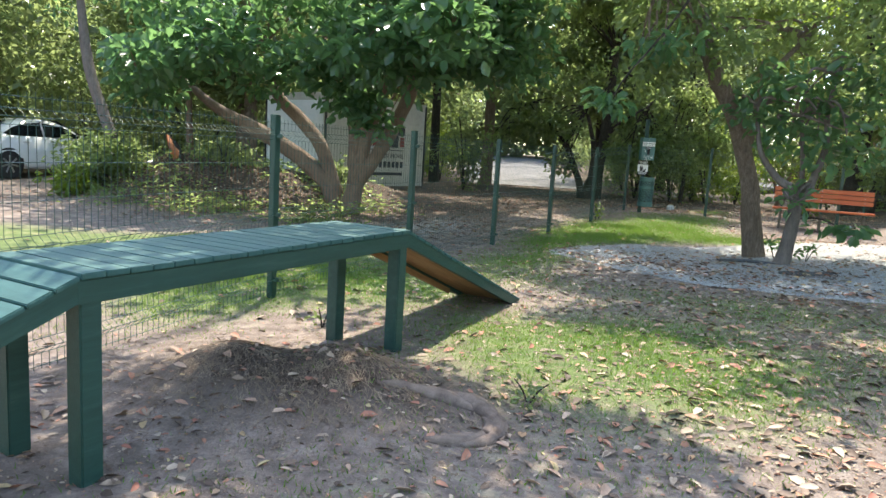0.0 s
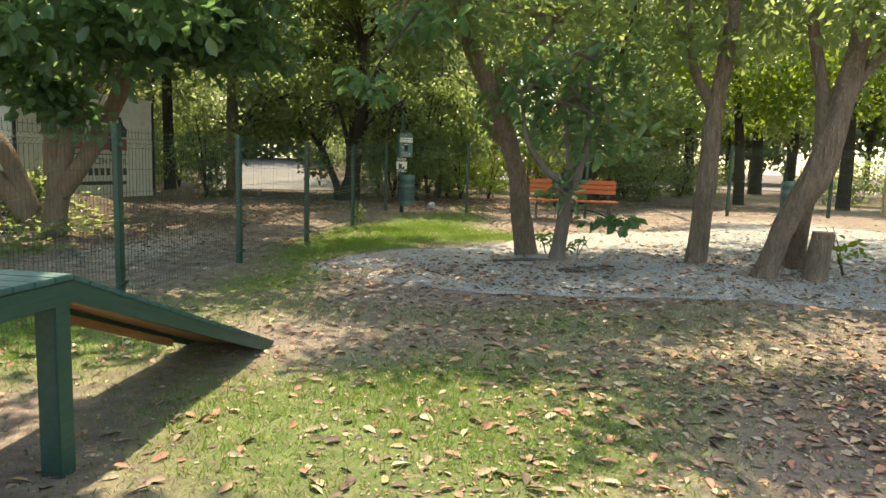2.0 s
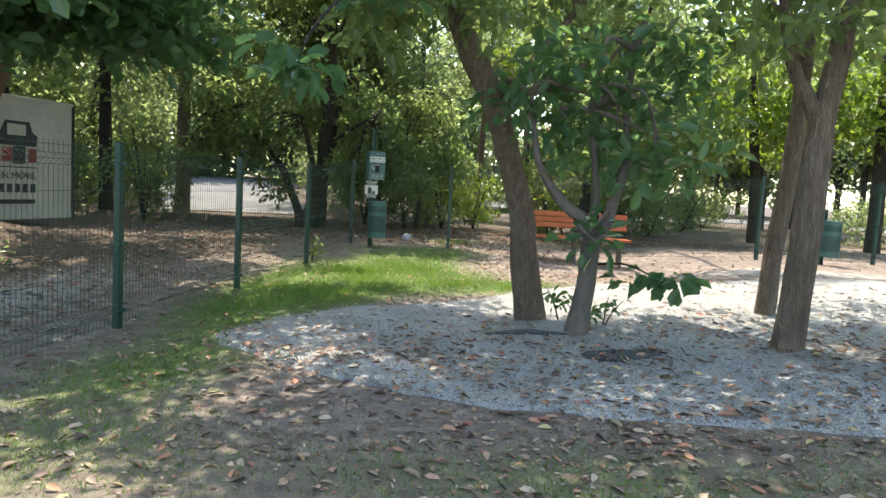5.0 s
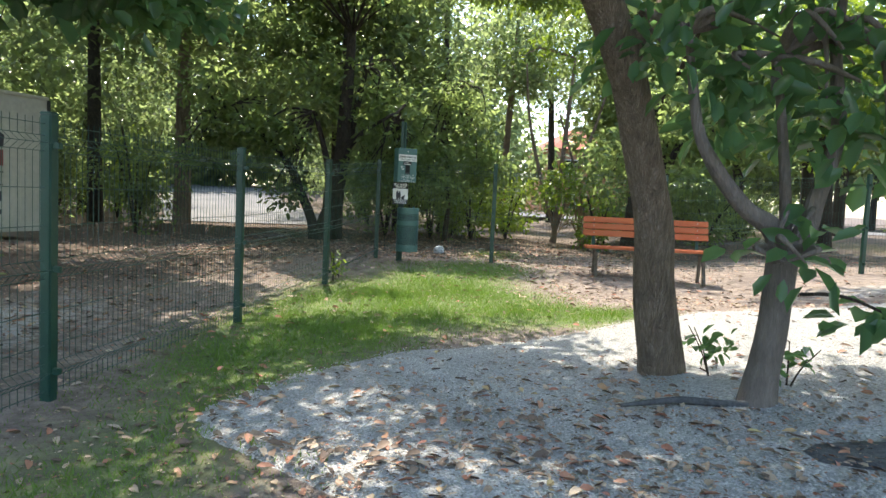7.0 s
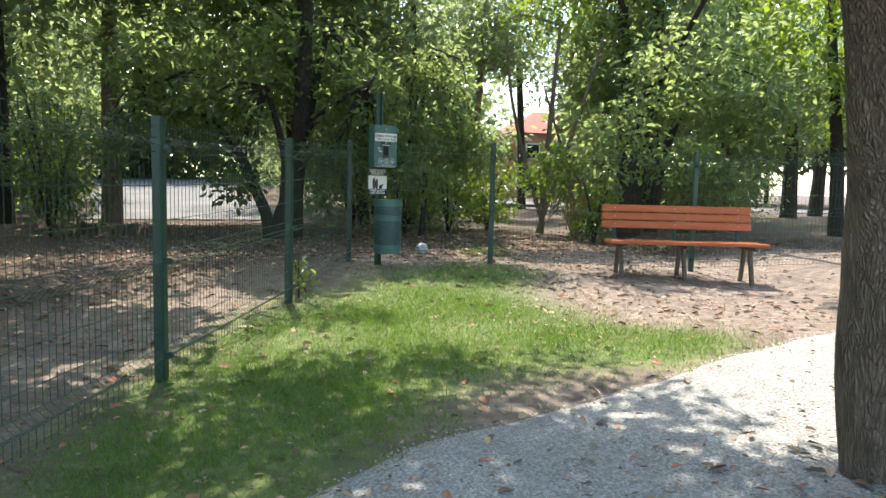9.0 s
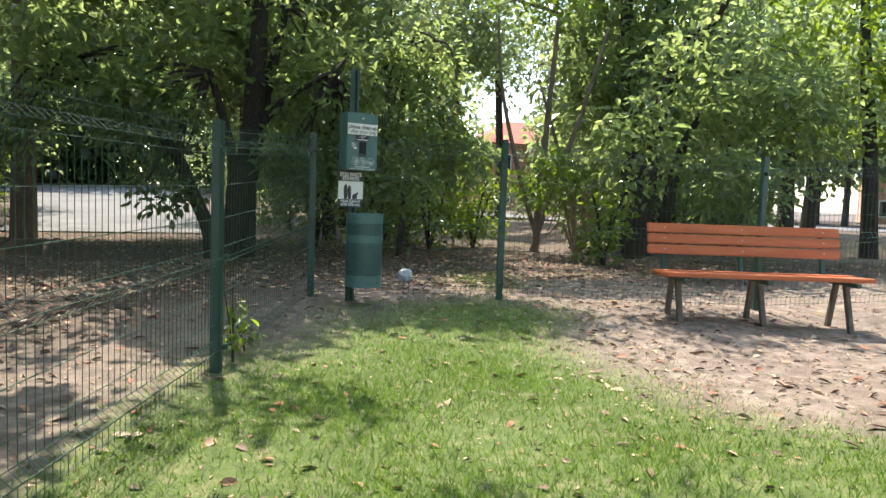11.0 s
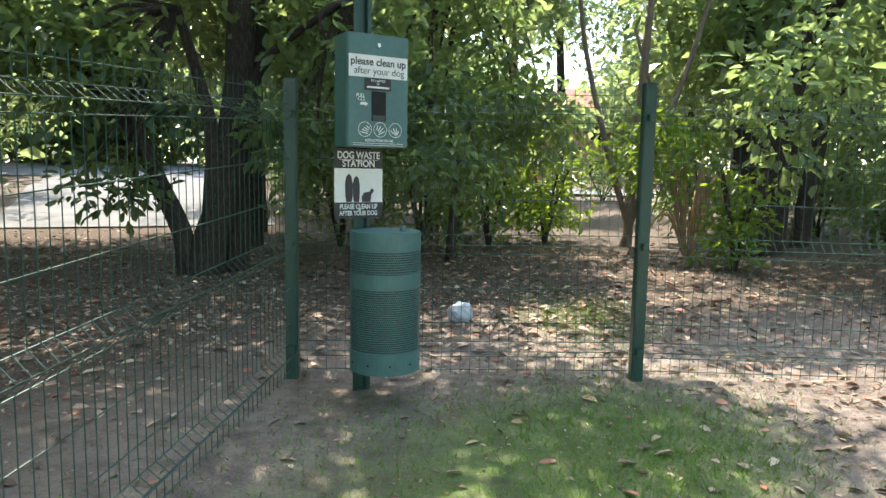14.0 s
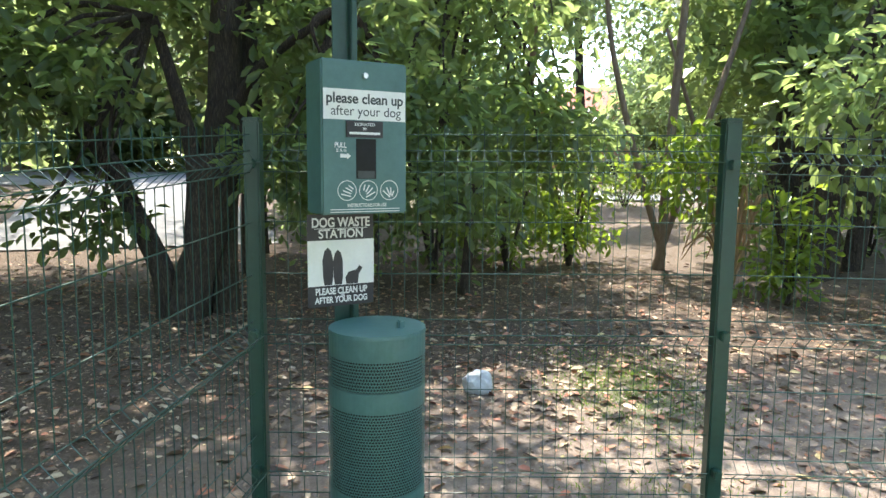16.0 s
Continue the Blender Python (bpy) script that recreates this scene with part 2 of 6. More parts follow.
def box(sx, sy, sz, x=0, y=0, z=0, bevel=0.004, m=None, bm=None):
    """A bevelled box of that size round (x, y, z)."""
    bm2 = bmesh.new()
    bmesh.ops.create_cube(bm2, size=1.0, matrix=Matrix.Diagonal((sx, sy, sz, 1)))
    if bevel:
        bmesh.ops.bevel(bm2, geom=bm2.edges[:], offset=min(bevel, 0.4 * min(sx, sy, sz)), segments=2, affect="EDGES")
    mm = Matrix.Translation((x, y, z))
    if m is not None:
        mm = m @ mm
    bmesh.ops.transform(bm2, matrix=mm, verts=bm2.verts)
    if bm is None:
        return bm2
    me = bpy.data.meshes.new("tmp")
    bm2.to_mesh(me)
    bm2.free()
    bm.from_mesh(me)
    bpy.data.meshes.remove(me)
    return bm


def cyl(r1, r2, h, x=0, y=0, z=0, seg=16, m=None):
    bm = bmesh.new()
    bmesh.ops.create_cone(bm, cap_ends=True, segments=seg, radius1=r1, radius2=r2, depth=h)
    mm = Matrix.Translation((x, y, z))
    bmesh.ops.transform(bm, matrix=mm if m is None else m @ mm, verts=bm.verts)
    return bm


def tube(points, radii, material, name="tube", seg=10, rough=0.0, seed=0, cap=True):
    """A tapered tube along a smoothed line, with an uneven skin."""
    pts = [Vector(p) for p in points]
    fine, rad = [], []
    for i in range(len(pts) - 1):
        p0, p1, p2, p3 = pts[max(i - 1, 0)], pts[i], pts[i + 1], pts[min(i + 2, len(pts) - 1)]
        steps = 6
        for s in range(steps + (i == len(pts) - 2)):
            t = s / steps
            fine.append(0.5 * ((2 * p1) + (p2 - p0) * t + (2 * p0 - 5 * p1 + 4 * p2 - p3) * t * t + (3 * p1 - p0 - 3 * p2 + p3) * t ** 3))
            rad.append(radii[i] + (radii[i + 1] - radii[i]) * t)
    verts, faces = [], []
    rng = random.Random(seed)
    ph = [rng.uniform(0, 6.28) for _ in range(4)]
    for i, p in enumerate(fine):
        d = (fine[min(i + 1, len(fine) - 1)] - fine[max(i - 1, 0)]).normalized()
        u = d.cross(Vector((0.3, 1, 0.1))).normalized()
        v = d.cross(u)
        for k in range(seg):
            a = 6.2832 * k / seg
            w = 1 + rough * (0.5 * math.sin(3 * a + ph[0] + 0.5 * i) + 0.4 * math.sin(5 * a + ph[1] - 0.7 * i) + 0.4 * math.sin(2 * a + ph[2] + 0.23 * i))
            verts.append(p + (u * math.cos(a) + v * math.sin(a)) * rad[i] * w)
    for i in range(len(fine) - 1):
        for k in range(seg):
            a, b2 = i * seg + k, i * seg + (k + 1) % seg
            faces.append((a, b2, b2 + seg, a + seg))
    if cap:
        faces.append(tuple(reversed(range(seg))))
        faces.append(tuple(range((len(fine) - 1) * seg, len(fine) * seg)))
    return mesh_of(name, verts, faces, material, True)


def words(text, size, material, parent, at, align="CENTER", name="lettering", thick=0.0004, bold=0.0, squeeze=1.0):
    cu = bpy.data.curves.new(name, "FONT")
    cu.body = text
    cu.size = size
    cu.align_x = align
    cu.align_y = "CENTER"
    cu.extrude = thick
    cu.offset = bold
    tmp = bpy.data.objects.new(name, cu)
    me = bpy.data.meshes.new_from_object(tmp)
    bpy.data.objects.remove(tmp)
    bpy.data.curves.remove(cu)
    me.materials.clear()
    me.materials.append(material)
    for v in me.vertices:
        v.co.x *= squeeze
    return part(name, me, material, parent, at=at)


# ---- the ground ----
def ss(a, b, x):
    t = np.clip((x - a) / (b - a), 0, 1)
    return t * t * (3 - 2 * t)


def hump(x, y, cx, cy, rx, ry):
    return np.exp(-((x - cx) / rx) ** 2 - ((y - cy) / ry) ** 2)


def gz(x, y):
    """The height of the ground."""
    x, y = np.asarray(x, float), np.asarray(y, float)
    z = 0.15 * ss(2.2, 4.8, y) * ss(5.5, 3.0, x)
    z = z - 0.05 * ss(-0.4, -1.6, x) * ss(2.0, 0.5, y)
    z = z + ss(0.8, 3.8, x) * (0.22 * ss(-6.5, -3.2, y) * (1 - ss(-0.5, 3.2, y) * ss(6.2, 4.2, x)) + 0.05 * ss(3.5, 6.0, x))
    # earth mound beside the platform, and the leafy bank beyond the fence
    z = z + 0.21 * hump(x, y, -1.1, -8.8, 0.72, 0.5) * (1 + 0.25 * np.sin(7 * x + 5 * y))
    ax, ay, bx, by = -9.3, -0.1, -6.6, 2.6
    t = np.clip(((x - ax) * (bx - ax) + (y - ay) * (by - ay)) / ((bx - ax) ** 2 + (by - ay) ** 2), 0, 1)
    d = np.hypot(x - ax - t * (bx - ax), y - ay - t * (by - ay))
    z = z + (0.95 - 0.5 * t) * np.exp(-(d / 1.25) ** 2)
    # low earth ridge by the drive, and the drive climbing away
    z = z + 0.17 * ss(7.5, 8.0, y + 0.35 * (x + 3.5) + 0.12 * np.sin(3.1 * x)) * ss(-2.3, -3.0, x) * ss(-9.0, -6.5, x) * ss(10.5, 8.5, y)
    z = z + 1.15 * ss(13.0, 38.0, y) * ss(2.0, -3.0, x)
    z = z + 0.012 * np.sin(2.3 * x + 1.1 * y) * np.sin(1.7 * y - 0.6 * x) + 0.006 * np.sin(6.1 * x - 2.0 * y) * np.sin(5.3 * y + x)
    return z


def cover(x, y):
    """How far leaf duff, turf and pale grit cover the soil."""
    g = 0.85 * hump(x, y, 0.55, 1.9, 1.25, 1.6) + 0.6 * hump(x, y, -0.4, 0.8, 1.0, 1.5) + 0.32 * hump(x, y, 0.2, 3.4, 1.5, 1.4) + 0.8 * hump(x, y, 1.7, 0.7, 0.9, 0.7) + 0.25 * hump(x, y, -1.1, 1.6, 0.5, 2.0) + 0.62 * hump(x, y, 1.4, 6.3, 0.7, 1.2) + 0.45 * hump(x, y, 1.0, 4.1, 1.0, 0.6) + 0.9 * hump(x, y, -0.9, -0.8, 0.9, 1.6) + 0.9 * hump(x, y, 0.4, -7.4, 1.5, 1.3)
    g = g + 0.42 * hump(x, y, 1.2, -5.0, 3.0, 0.7) + 0.6 * hump(x, y, -1.1, -3.5, 0.9, 1.2) + 0.35 * hump(x, y, 2.6, -6.3, 2.0, 1.2) + 0.32 * hump(x, y, 0.8, -10.5, 2.5, 1.6)
    g = g + 0.9 * hump(x, y, -4.4, -5.6, 1.6, 1.6) + 0.75 * hump(x, y, -2.9, -6.4, 0.9, 2.2) + 0.8 * hump(x, y, -6.5, -6.0, 2.5, 1.3) + 0.5 * hump(x, y, -1.6, -5.9, 0.7, 1.0) + 0.15 * hump(x, y, -0.2, -10.2, 1.6, 0.9) + 0.8 * hump(x, y, 11, 20, 5, 6) + 0.8 * hump(x, y, 16, 12, 6, 3) + 0.5 * hump(x, y, 2.5, 15, 3, 3)
    d = 0.9 * hump(x, y, -3.8, 6.0, 2.6, 4.5) + 0.6 * hump(x, y, -3.4, 8.0, 1.5, 1.5) + 0.9 * hump(x, y, 1.5, 9.5, 4.0, 4.0) + 1.3 * hump(x, y, -8.0, 0.5, 3.6, 2.8) + 0.9 * hump(x, y, -3.8, 7.3, 1.8, 0.9) + 0.75 * hump(x, y, 3.6, -7.6, 2.0, 2.0) + 0.8 * hump(x, y, -1.0, -8.8, 1.3, 0.7) + 0.7 * hump(x, y, 8, 7.5, 4, 2.5) + 0.8 * hump(x, y, -6.0, 13.0, 6.0, 6.0)
    k = 0.62 * hump(x, y, -3.4, -0.8, 1.2, 3.2) + 0.6 * hump(x, y, 6.5, 2.3, 3.0, 0.9)
    d = np.maximum(d, 0.62 * ss(6.0, 9.0, np.maximum(y - 0.1 * x, np.abs(x + 1) - 6)))
    return np.clip(d, 0, 1), np.clip(g, 0, 1), np.clip(k, 0, 1)


def axis_steps(lo, hi, step, reach):
    core = np.arange(lo, hi, step)
    grow = np.cumsum(step * 1.14 ** np.arange(1, 60))
    grow = grow[grow < reach]
    return np.concatenate([(lo - grow)[::-1], core, core[-1] + grow])


def build_ground():
    xs, ys = axis_steps(-11, 9, 0.1, 420), axis_steps(-12.5, 8, 0.1, 420)
    gx, gy = np.meshgrid(xs, ys)
    v = np.stack([gx.ravel(), gy.ravel(), gz(gx, gy).ravel()], 1)
    nx, ny = len(xs), len(ys)
    i = (np.arange(ny - 1)[:, None] * nx + np.arange(nx - 1)[None]).ravel()
    me = fast_mesh("ground", v, np.stack([i, i + 1, i + nx + 1, i + nx], 1), GROUND, True)
    c = me.color_attributes.new("cover", "FLOAT_COLOR", "POINT")
    d, g, k = cover(v[:, 0], v[:, 1])
    c.data.foreach_set("color", np.stack([d, g, k, np.ones_like(d)], 1).astype(np.float32).ravel())
    tagged(new("ground", me), "bare soil and patchy turf strewn with dry leaves", "ground", kind="structure")


build_ground()

# outline of the pale gravel bed, smoothed into a closed curve
BED = [(-0.97, -2.4), (-0.55, -3.15), (0.9, -4.05), (2.3, -4.45), (4.6, -4.95), (7.4, -4.6), (9.0, -1.8), (8.2, 1.2), (5.4, 1.5), (3.2, 0.72), (1.0, -0.38), (-0.3, -1.3)]


def bed_outline(steps=10):
    out, n = [], len(BED)
    for i in range(n):
        p0, p1, p2, p3 = [Vector(BED[(i + k) % n]) for k in (-1, 0, 1, 2)]
        for s in range(steps):
            t = s / steps
            out.append(0.5 * ((2 * p1) + (p2 - p0) * t + (2 * p0 - 5 * p1 + 4 * p2 - p3) * t * t + (3 * p1 - p0 - 3 * p2 + p3) * t ** 3))
    return np.array([(p.x, p.y) for p in out])


OUT = bed_outline()


def in_bed(x, y, grow=1.0):
    c = OUT.mean(0)
    px, py = (np.asarray(x) - c[0]) / grow + c[0], (np.asarray(y) - c[1]) / grow + c[1]
    inside = np.zeros(px.shape, bool)
    for (x1, y1), (x2, y2) in zip(OUT, np.roll(OUT, -1, 0)):
        cond = ((y1 > py) != (y2 > py)) & (px < (x2 - x1) * (py - y1) / (y2 - y1 + 1e-12) + x1)
        inside ^= cond
    return inside


def build_gravel():
    c, n, rings = OUT.mean(0), len(OUT), 44
    rng = np.random.RandomState(3)
    verts, faces = [], []
    wob = 1 + 0.012 * rng.randn(n)
    for k in range(rings + 1):
        f = (k / rings) ** 0.8
        for i in range(n):
            q = c + (OUT[i] - c) * f * (wob[i] if k == rings else 1)
            h = 0.022 if k < rings - 1 else (0.012 if k < rings else -0.012)
            verts.append((q[0], q[1], float(gz(q[0], q[1])) + h + 0.012 * math.sin(4 * q[0]) * math.sin(3.3 * q[1] + q[0])))
    for k in range(rings):
        for i in range(n):
            a, b2 = k * n + i, k * n + (i + 1) % n
            faces.append((a, b2, b2 + n, a + n))
    tagged(new("gravel_bed", mesh_of("gravel_bed", verts, faces, GRAVEL, True)), "pale grey gravel bed round the trees, scattered with dry leaves", "gravel", kind="structure")
    # loose stones
    m = 26000
    x, y = rng.uniform(-1.1, 5.5, m * 2), rng.uniform(-5, 1.4, m * 2)
    ok = in_bed(x, y, 0.99)
    x, y = x[ok][:m], y[ok][:m]
    s = rng.uniform(0.004, 0.010, len(x))
    oct_v = np.array([(1, 0, 0), (0, 1, 0), (-1, 0, 0), (0, -1, 0), (0, 0, 0.8), (0, 0, -0.8)])
    oct_f = np.array([(0, 1, 4), (1, 2, 4), (2, 3, 4), (3, 0, 4)])
    a = rng.uniform(0, 6.28, len(x))
    ca, sa = np.cos(a), np.sin(a)
    vx = (oct_v[None, :, 0] * ca[:, None] - oct_v[None, :, 1] * sa[:, None] * 0.7) * s[:, None] + x[:, None]
    vy = (oct_v[None, :, 0] * sa[:, None] + oct_v[None, :, 1] * ca[:, None] * 0.7) * s[:, None] + y[:, None]
    vz = oct_v[None, :, 2] * s[:, None] + (gz(x, y) + 0.024 + 0.012 * np.sin(4 * x) * np.sin(3.3 * y + x))[:, None]
    v = np.stack([vx, vy, vz], 2).reshape(-1, 3)
    f = (oct_f[None] + 6 * np.arange(len(x))[:, None, None]).reshape(-1, 3)
    tagged(new("gravel_stones", fast_mesh("gravel_stones", v, f, PEBBLE)), "loose pale grey stones lying on the gravel bed", "gravel", kind="stuff")


build_gravel()


# ---- leaves ----
def leaf_cloud(centres, normals, dirs, size, width, rng, fold=0.25, curl=0.12, plain=False):
    """Folded, curved leaves, each of two four-sided halves. Arrays of base points, normals and pointing directions."""
    n = len(centres)
    d = dirs / (np.linalg.norm(dirs, axis=1, keepdims=True) + 1e-9)
    side = np.cross(d, normals)
    side /= np.linalg.norm(side, axis=1, keepdims=True) + 1e-9
    up = np.cross(side, d)
    L = size[:, None]
    w = L * width
    b0 = centres
    tip = centres + d * L - up * L * curl
    if plain:
        r0, l0 = centres + d * L * 0.5 + side * w * 0.5 + up * w * fold, centres + d * L * 0.5 - side * w * 0.5 + up * w * fold
        v = np.stack([b0, r0, tip, l0], 1).reshape(-1, 3)
        return v, 4 * np.arange(n)[:, None] + np.array([[0, 1, 2, 3]])
    r1 = centres + d * L * 0.33 + side * w * 0.40 + up * w * fold
    r2 = centres + d * L * 0.72 + side * w * 0.46 + up * (w * fold - L * curl * 0.4)
    l1 = centres + d * L * 0.33 - side * w * 0.40 + up * w * fold
    l2 = centres + d * L * 0.72 - side * w * 0.46 + up * (w * fold - L * curl * 0.4)
    v = np.stack([b0, r1, r2, tip, l2, l1], 1).reshape(-1, 3)
    i = 6 * np.arange(n)[:, None]
    f = np.concatenate([i + np.array([[0, 1, 2, 3]]), i + np.array([[0, 3, 4, 5]])], 1).reshape(-1, 4)
    return v, f


def crown_points(blobs, per, seed, shell=0.45):
    """Clump centres inside a set of ellipsoids: (x, y, z, rx, ry, rz, clumps)."""
    rng = np.random.RandomState(seed)
    out = []
    for x, y, z, rx, ry, rz, n in blobs:
        d = rng.randn(n, 3)
        d /= np.linalg.norm(d, axis=1, keepdims=True)
        r = shell + (1 - shell) * rng.rand(n) ** 0.6
        r *= 1 + 0.22 * np.sin(3 * d[:, 0] + 2.1 * seed) * np.sin(3.4 * d[:, 1] + seed) + 0.12 * rng.randn(n)
        out.append(np.array([x, y, z]) + d * r[:, None] * np.array([rx, ry, rz]))
    return np.concatenate(out)


def crown_mesh(name, blobs, per, leaf, material, seed, spread=0.22, width=0.5, shell=0.4, droop=0.25, plain=False):
    rng = np.random.RandomState(seed + 100)
    c = crown_points(blobs, per, seed, shell)
    n = len(c) * per
    cc = np.repeat(c, per, 0)
    o = rng.randn(n, 3)
    o /= np.linalg.norm(o, axis=1, keepdims=True)
    o[:, 2] *= 0.7
    base = cc + o * (spread * rng.rand(n, 1) ** 0.5)
    d = o + 0.5 * rng.randn(n, 3)
    d[:, 2] -= droop
    nrm = rng.randn(n, 3) * 0.6
    nrm[:, 2] += 1.0
    size = leaf * rng.uniform(0.65, 1.25, n)
    v, f = leaf_cloud(base, nrm, d, size, width, rng, plain=plain)
    return fast_mesh(name, v, f, material, False)


def limbs_to(tree, root, targets, r, material, seed):
    """Thin limbs from a fork out into the crown, as parts."""
    rng = random.Random(seed)
    root = Vector(root)
    for t in targets:
        t = Vector(t)
        mid = root.lerp(t, 0.5) + Vector((rng.uniform(-0.2, 0.2), rng.uniform(-0.2, 0.2), rng.uniform(0.0, 0.3)))
        part("limb", tube([root, mid, t], [r, r * 0.6, r * 0.15], material, "limb", 7, 0.06, seed), material, tree)


def tree(name, label, base, trunk, radii, blobs, leaf=0.12, per=16, material=None, bark=None, seed=1, limbs=(), width=0.5, spread=0.25, twigs=5, shell=0.4, seg=14, rough=0.07, group="", droop=0.25, plain=False):
    """A tree: trunk points and limb lines relative to the base, crown blobs in world metres."""
    x, y = base
    z = float(gz(x, y))
    ob = thing(name, pose(x, y, z), label, "tree", group)
    pts = [(0, 0, -0.12)] + [tuple(p) for p in trunk]
    part("trunk", tube(pts, [radii[0] * 1.25] + list(radii), bark, "trunk", seg, rough, seed), bark, ob)
    for line, rr in limbs:
        part("limb", tube(line, rr, bark, "limb", 9, 0.06, seed + 3), bark, ob)
    rng = random.Random(seed)
    if blobs:
        tops = [Vector(trunk[-1])] + [Vector(line[-1]) for line, rr in limbs]
        for b in blobs:
            c = Vector((b[0] - x, b[1] - y, b[2] - z))
            root = min(tops, key=lambda p: (p - c).length)
            tg = [c + Vector((rng.uniform(-0.7, 0.7) * b[3], rng.uniform(-0.7, 0.7) * b[4], rng.uniform(-0.5, 0.6) * b[5])) for _ in range(twigs)]
            if (root - c).length < 2.0:
                limbs_to(ob, root, tg, 0.03, bark, rng.randint(0, 999))
            else:
                limbs_to(ob, c + Vector((0, 0, -0.3 * b[5])), tg[:2], 0.012, bark, rng.randint(0, 999))
        me = crown_mesh("crown", [(b[0] - x, b[1] - y, b[2] - z, *b[3:]) for b in blobs], per, leaf, material, seed, spread, width, shell, droop, plain)
        part("crown", me, material, ob)
    return ob


# ---- trees in the enclosure ----
# blobs near z 5.5 are unseen canopy, placed to shade the gravel and lawn
tree("tree", "rough-barked brown tree leaning over the gravel bed", (1.74, -1.55), [(0, 0, 0), (-0.11, -0.07, 0.62), (-0.20, -0.16, 1.1), (-0.40, -0.33, 1.7), (-0.62, -0.48, 2.15), (-0.86, -0.58, 2.6), (-1.2, -0.4, 3.7), (-1.3, -0.1, 5.2)], [0.146, 0.124, 0.116, 0.110, 0.106, 0.098, 0.075, 0.045],
     [(1.0, 0.1, 5.5, 2.0, 1.6, 0.6, 360), (0.8, -2.0, 5.5, 2.3, 1.0, 0.5, 340), (-1.3, -1.3, 5.6, 1.2, 1.0, 0.4, 90), (-0.3, 1.6, 5.6, 1.2, 0.8, 0.3, 150), (0.2, 0.8, 5.6, 1.0, 0.7, 0.3, 100), (-1.7, 2.2, 5.7, 0.8, 1.1, 0.35, 56), (-0.5, 2.6, 5.6, 1.6, 1.1, 0.4, 150), (-1.6, 0.4, 5.7, 1.0, 1.4, 0.4, 110), (0.3, -3.2, 5.6, 1.3, 0.6, 0.3, 120), (2.2, -0.9, 3.1, 0.9, 0.7, 0.6, 54), (0.3, -2.6, 3.5, 0.9, 0.8, 0.5, 54), (0.9, -0.8, 3.2, 0.8, 0.7, 0.4, 36), (0.75, -2.5, 2.75, 0.6, 0.5, 0.3, 24), (0.1, -2.9, 2.55, 0.4, 0.4, 0.22, 16)],
     0.13, 14, LEAF_NEAR, BARK_BROWN, 11, [([(-0.50, -0.4, 1.9), (0.0, 0.0, 2.6), (0.4, 0.5, 3.1)], [0.05, 0.04, 0.025]), ([(-0.70, -0.5, 2.3), (-1.0, -0.8, 2.9), (-1.5, -0.9, 3.5)], [0.05, 0.04, 0.02]), ([(-1.2, -0.4, 3.7), (-1.5, 1.8, 5.0), (-2.0, 3.6, 5.5)], [0.05, 0.04, 0.02])], rough=0.10, seg=22)
tree("tree", "small forked grey-barked tree with broad dark leaves", (2.0, -2.3), [(0, 0, 0), (0.03, 0, 0.22), (0.06, 0, 0.52), (0.09, 0.01, 0.86)], [0.112, 0.084, 0.076, 0.080],
     [(2.35, -2.2, 2.35, 0.75, 0.7, 0.5, 32), (1.7, -2.1, 2.1, 0.5, 0.5, 0.4, 16), (2.55, -2.3, 1.75, 0.5, 0.5, 0.35, 16), (2.05, -2.2, 1.75, 0.4, 0.4, 0.3, 10), (2.0, -2.5, 0.92, 0.16, 0.14, 0.10, 3)],
     0.17, 10, LEAF_BIG, BARK_PALE, 12,
     [([(0.08, 0.0, 0.80), (0.02, 0.01, 0.97), (-0.15, 0.0, 1.08), (-0.34, 0.0, 1.31), (-0.43, 0.02, 1.52), (-0.50, 0.05, 2.0)], [0.070, 0.058, 0.046, 0.038, 0.03, 0.018]), ([(0.09, 0.0, 0.82), (0.19, 0.0, 0.96), (0.23, 0.0, 1.12), (0.32, 0.0, 1.5), (0.30, 0.05, 1.95), (0.36, 0.1, 2.4)], [0.064, 0.054, 0.046, 0.038, 0.03, 0.02]), ([(0.10, 0.02, 0.86), (0.11, 0.1, 1.25), (0.02, 0.12, 1.9)], [0.04, 0.03, 0.02])], 0.5, 0.26, seg=18)
tree("tree", "tall straight brown tree standing in the gravel", (3.38, -3.08), [(0, 0, 0), (0.05, 0, 0.45), (0.07, 0, 1.0), (0.09, 0, 1.5), (0.12, 0, 1.82), (0.19, 0, 2.3), (0.22, 0, 2.75), (0.35, 0.1, 4.6)], [0.122, 0.102, 0.098, 0.094, 0.088, 0.075, 0.068, 0.045],
     [(3.4, -0.7, 5.3, 1.6, 1.3, 0.6, 230), (2.9, -2.9, 3.3, 0.8, 0.7, 0.5, 46), (4.2, -2.6, 3.0, 0.8, 0.7, 0.5, 46), (3.1, -3.1, 2.6, 0.6, 0.5, 0.3, 24)],
     0.13, 14, LEAF_NEAR, BARK_BROWN, 13, [([(0.10, 0, 1.62), (-0.02, 0.02, 1.86), (-0.15, 0.05, 2.15), (-0.35, 0.1, 3.2)], [0.062, 0.054, 0.046, 0.025])], rough=0.10, seg=20)
tree("tree", "slim brown tree standing in the gravel near others", (3.93, -1.69), [(0, 0, 0), (0.03, 0, 0.6), (0.12, 0, 1.5), (0.22, 0.1, 3.0), (0.3, 0.2, 4.2)], [0.10, 0.082, 0.075, 0.06, 0.04],
     [(4.8, 0.6, 5.0, 1.3, 1.1, 0.6, 90), (4.6, -1.2, 3.2, 0.9, 0.8, 0.5, 50)], 0.13, 14, LEAF_NEAR, BARK_BROWN, 14, rough=0.09)
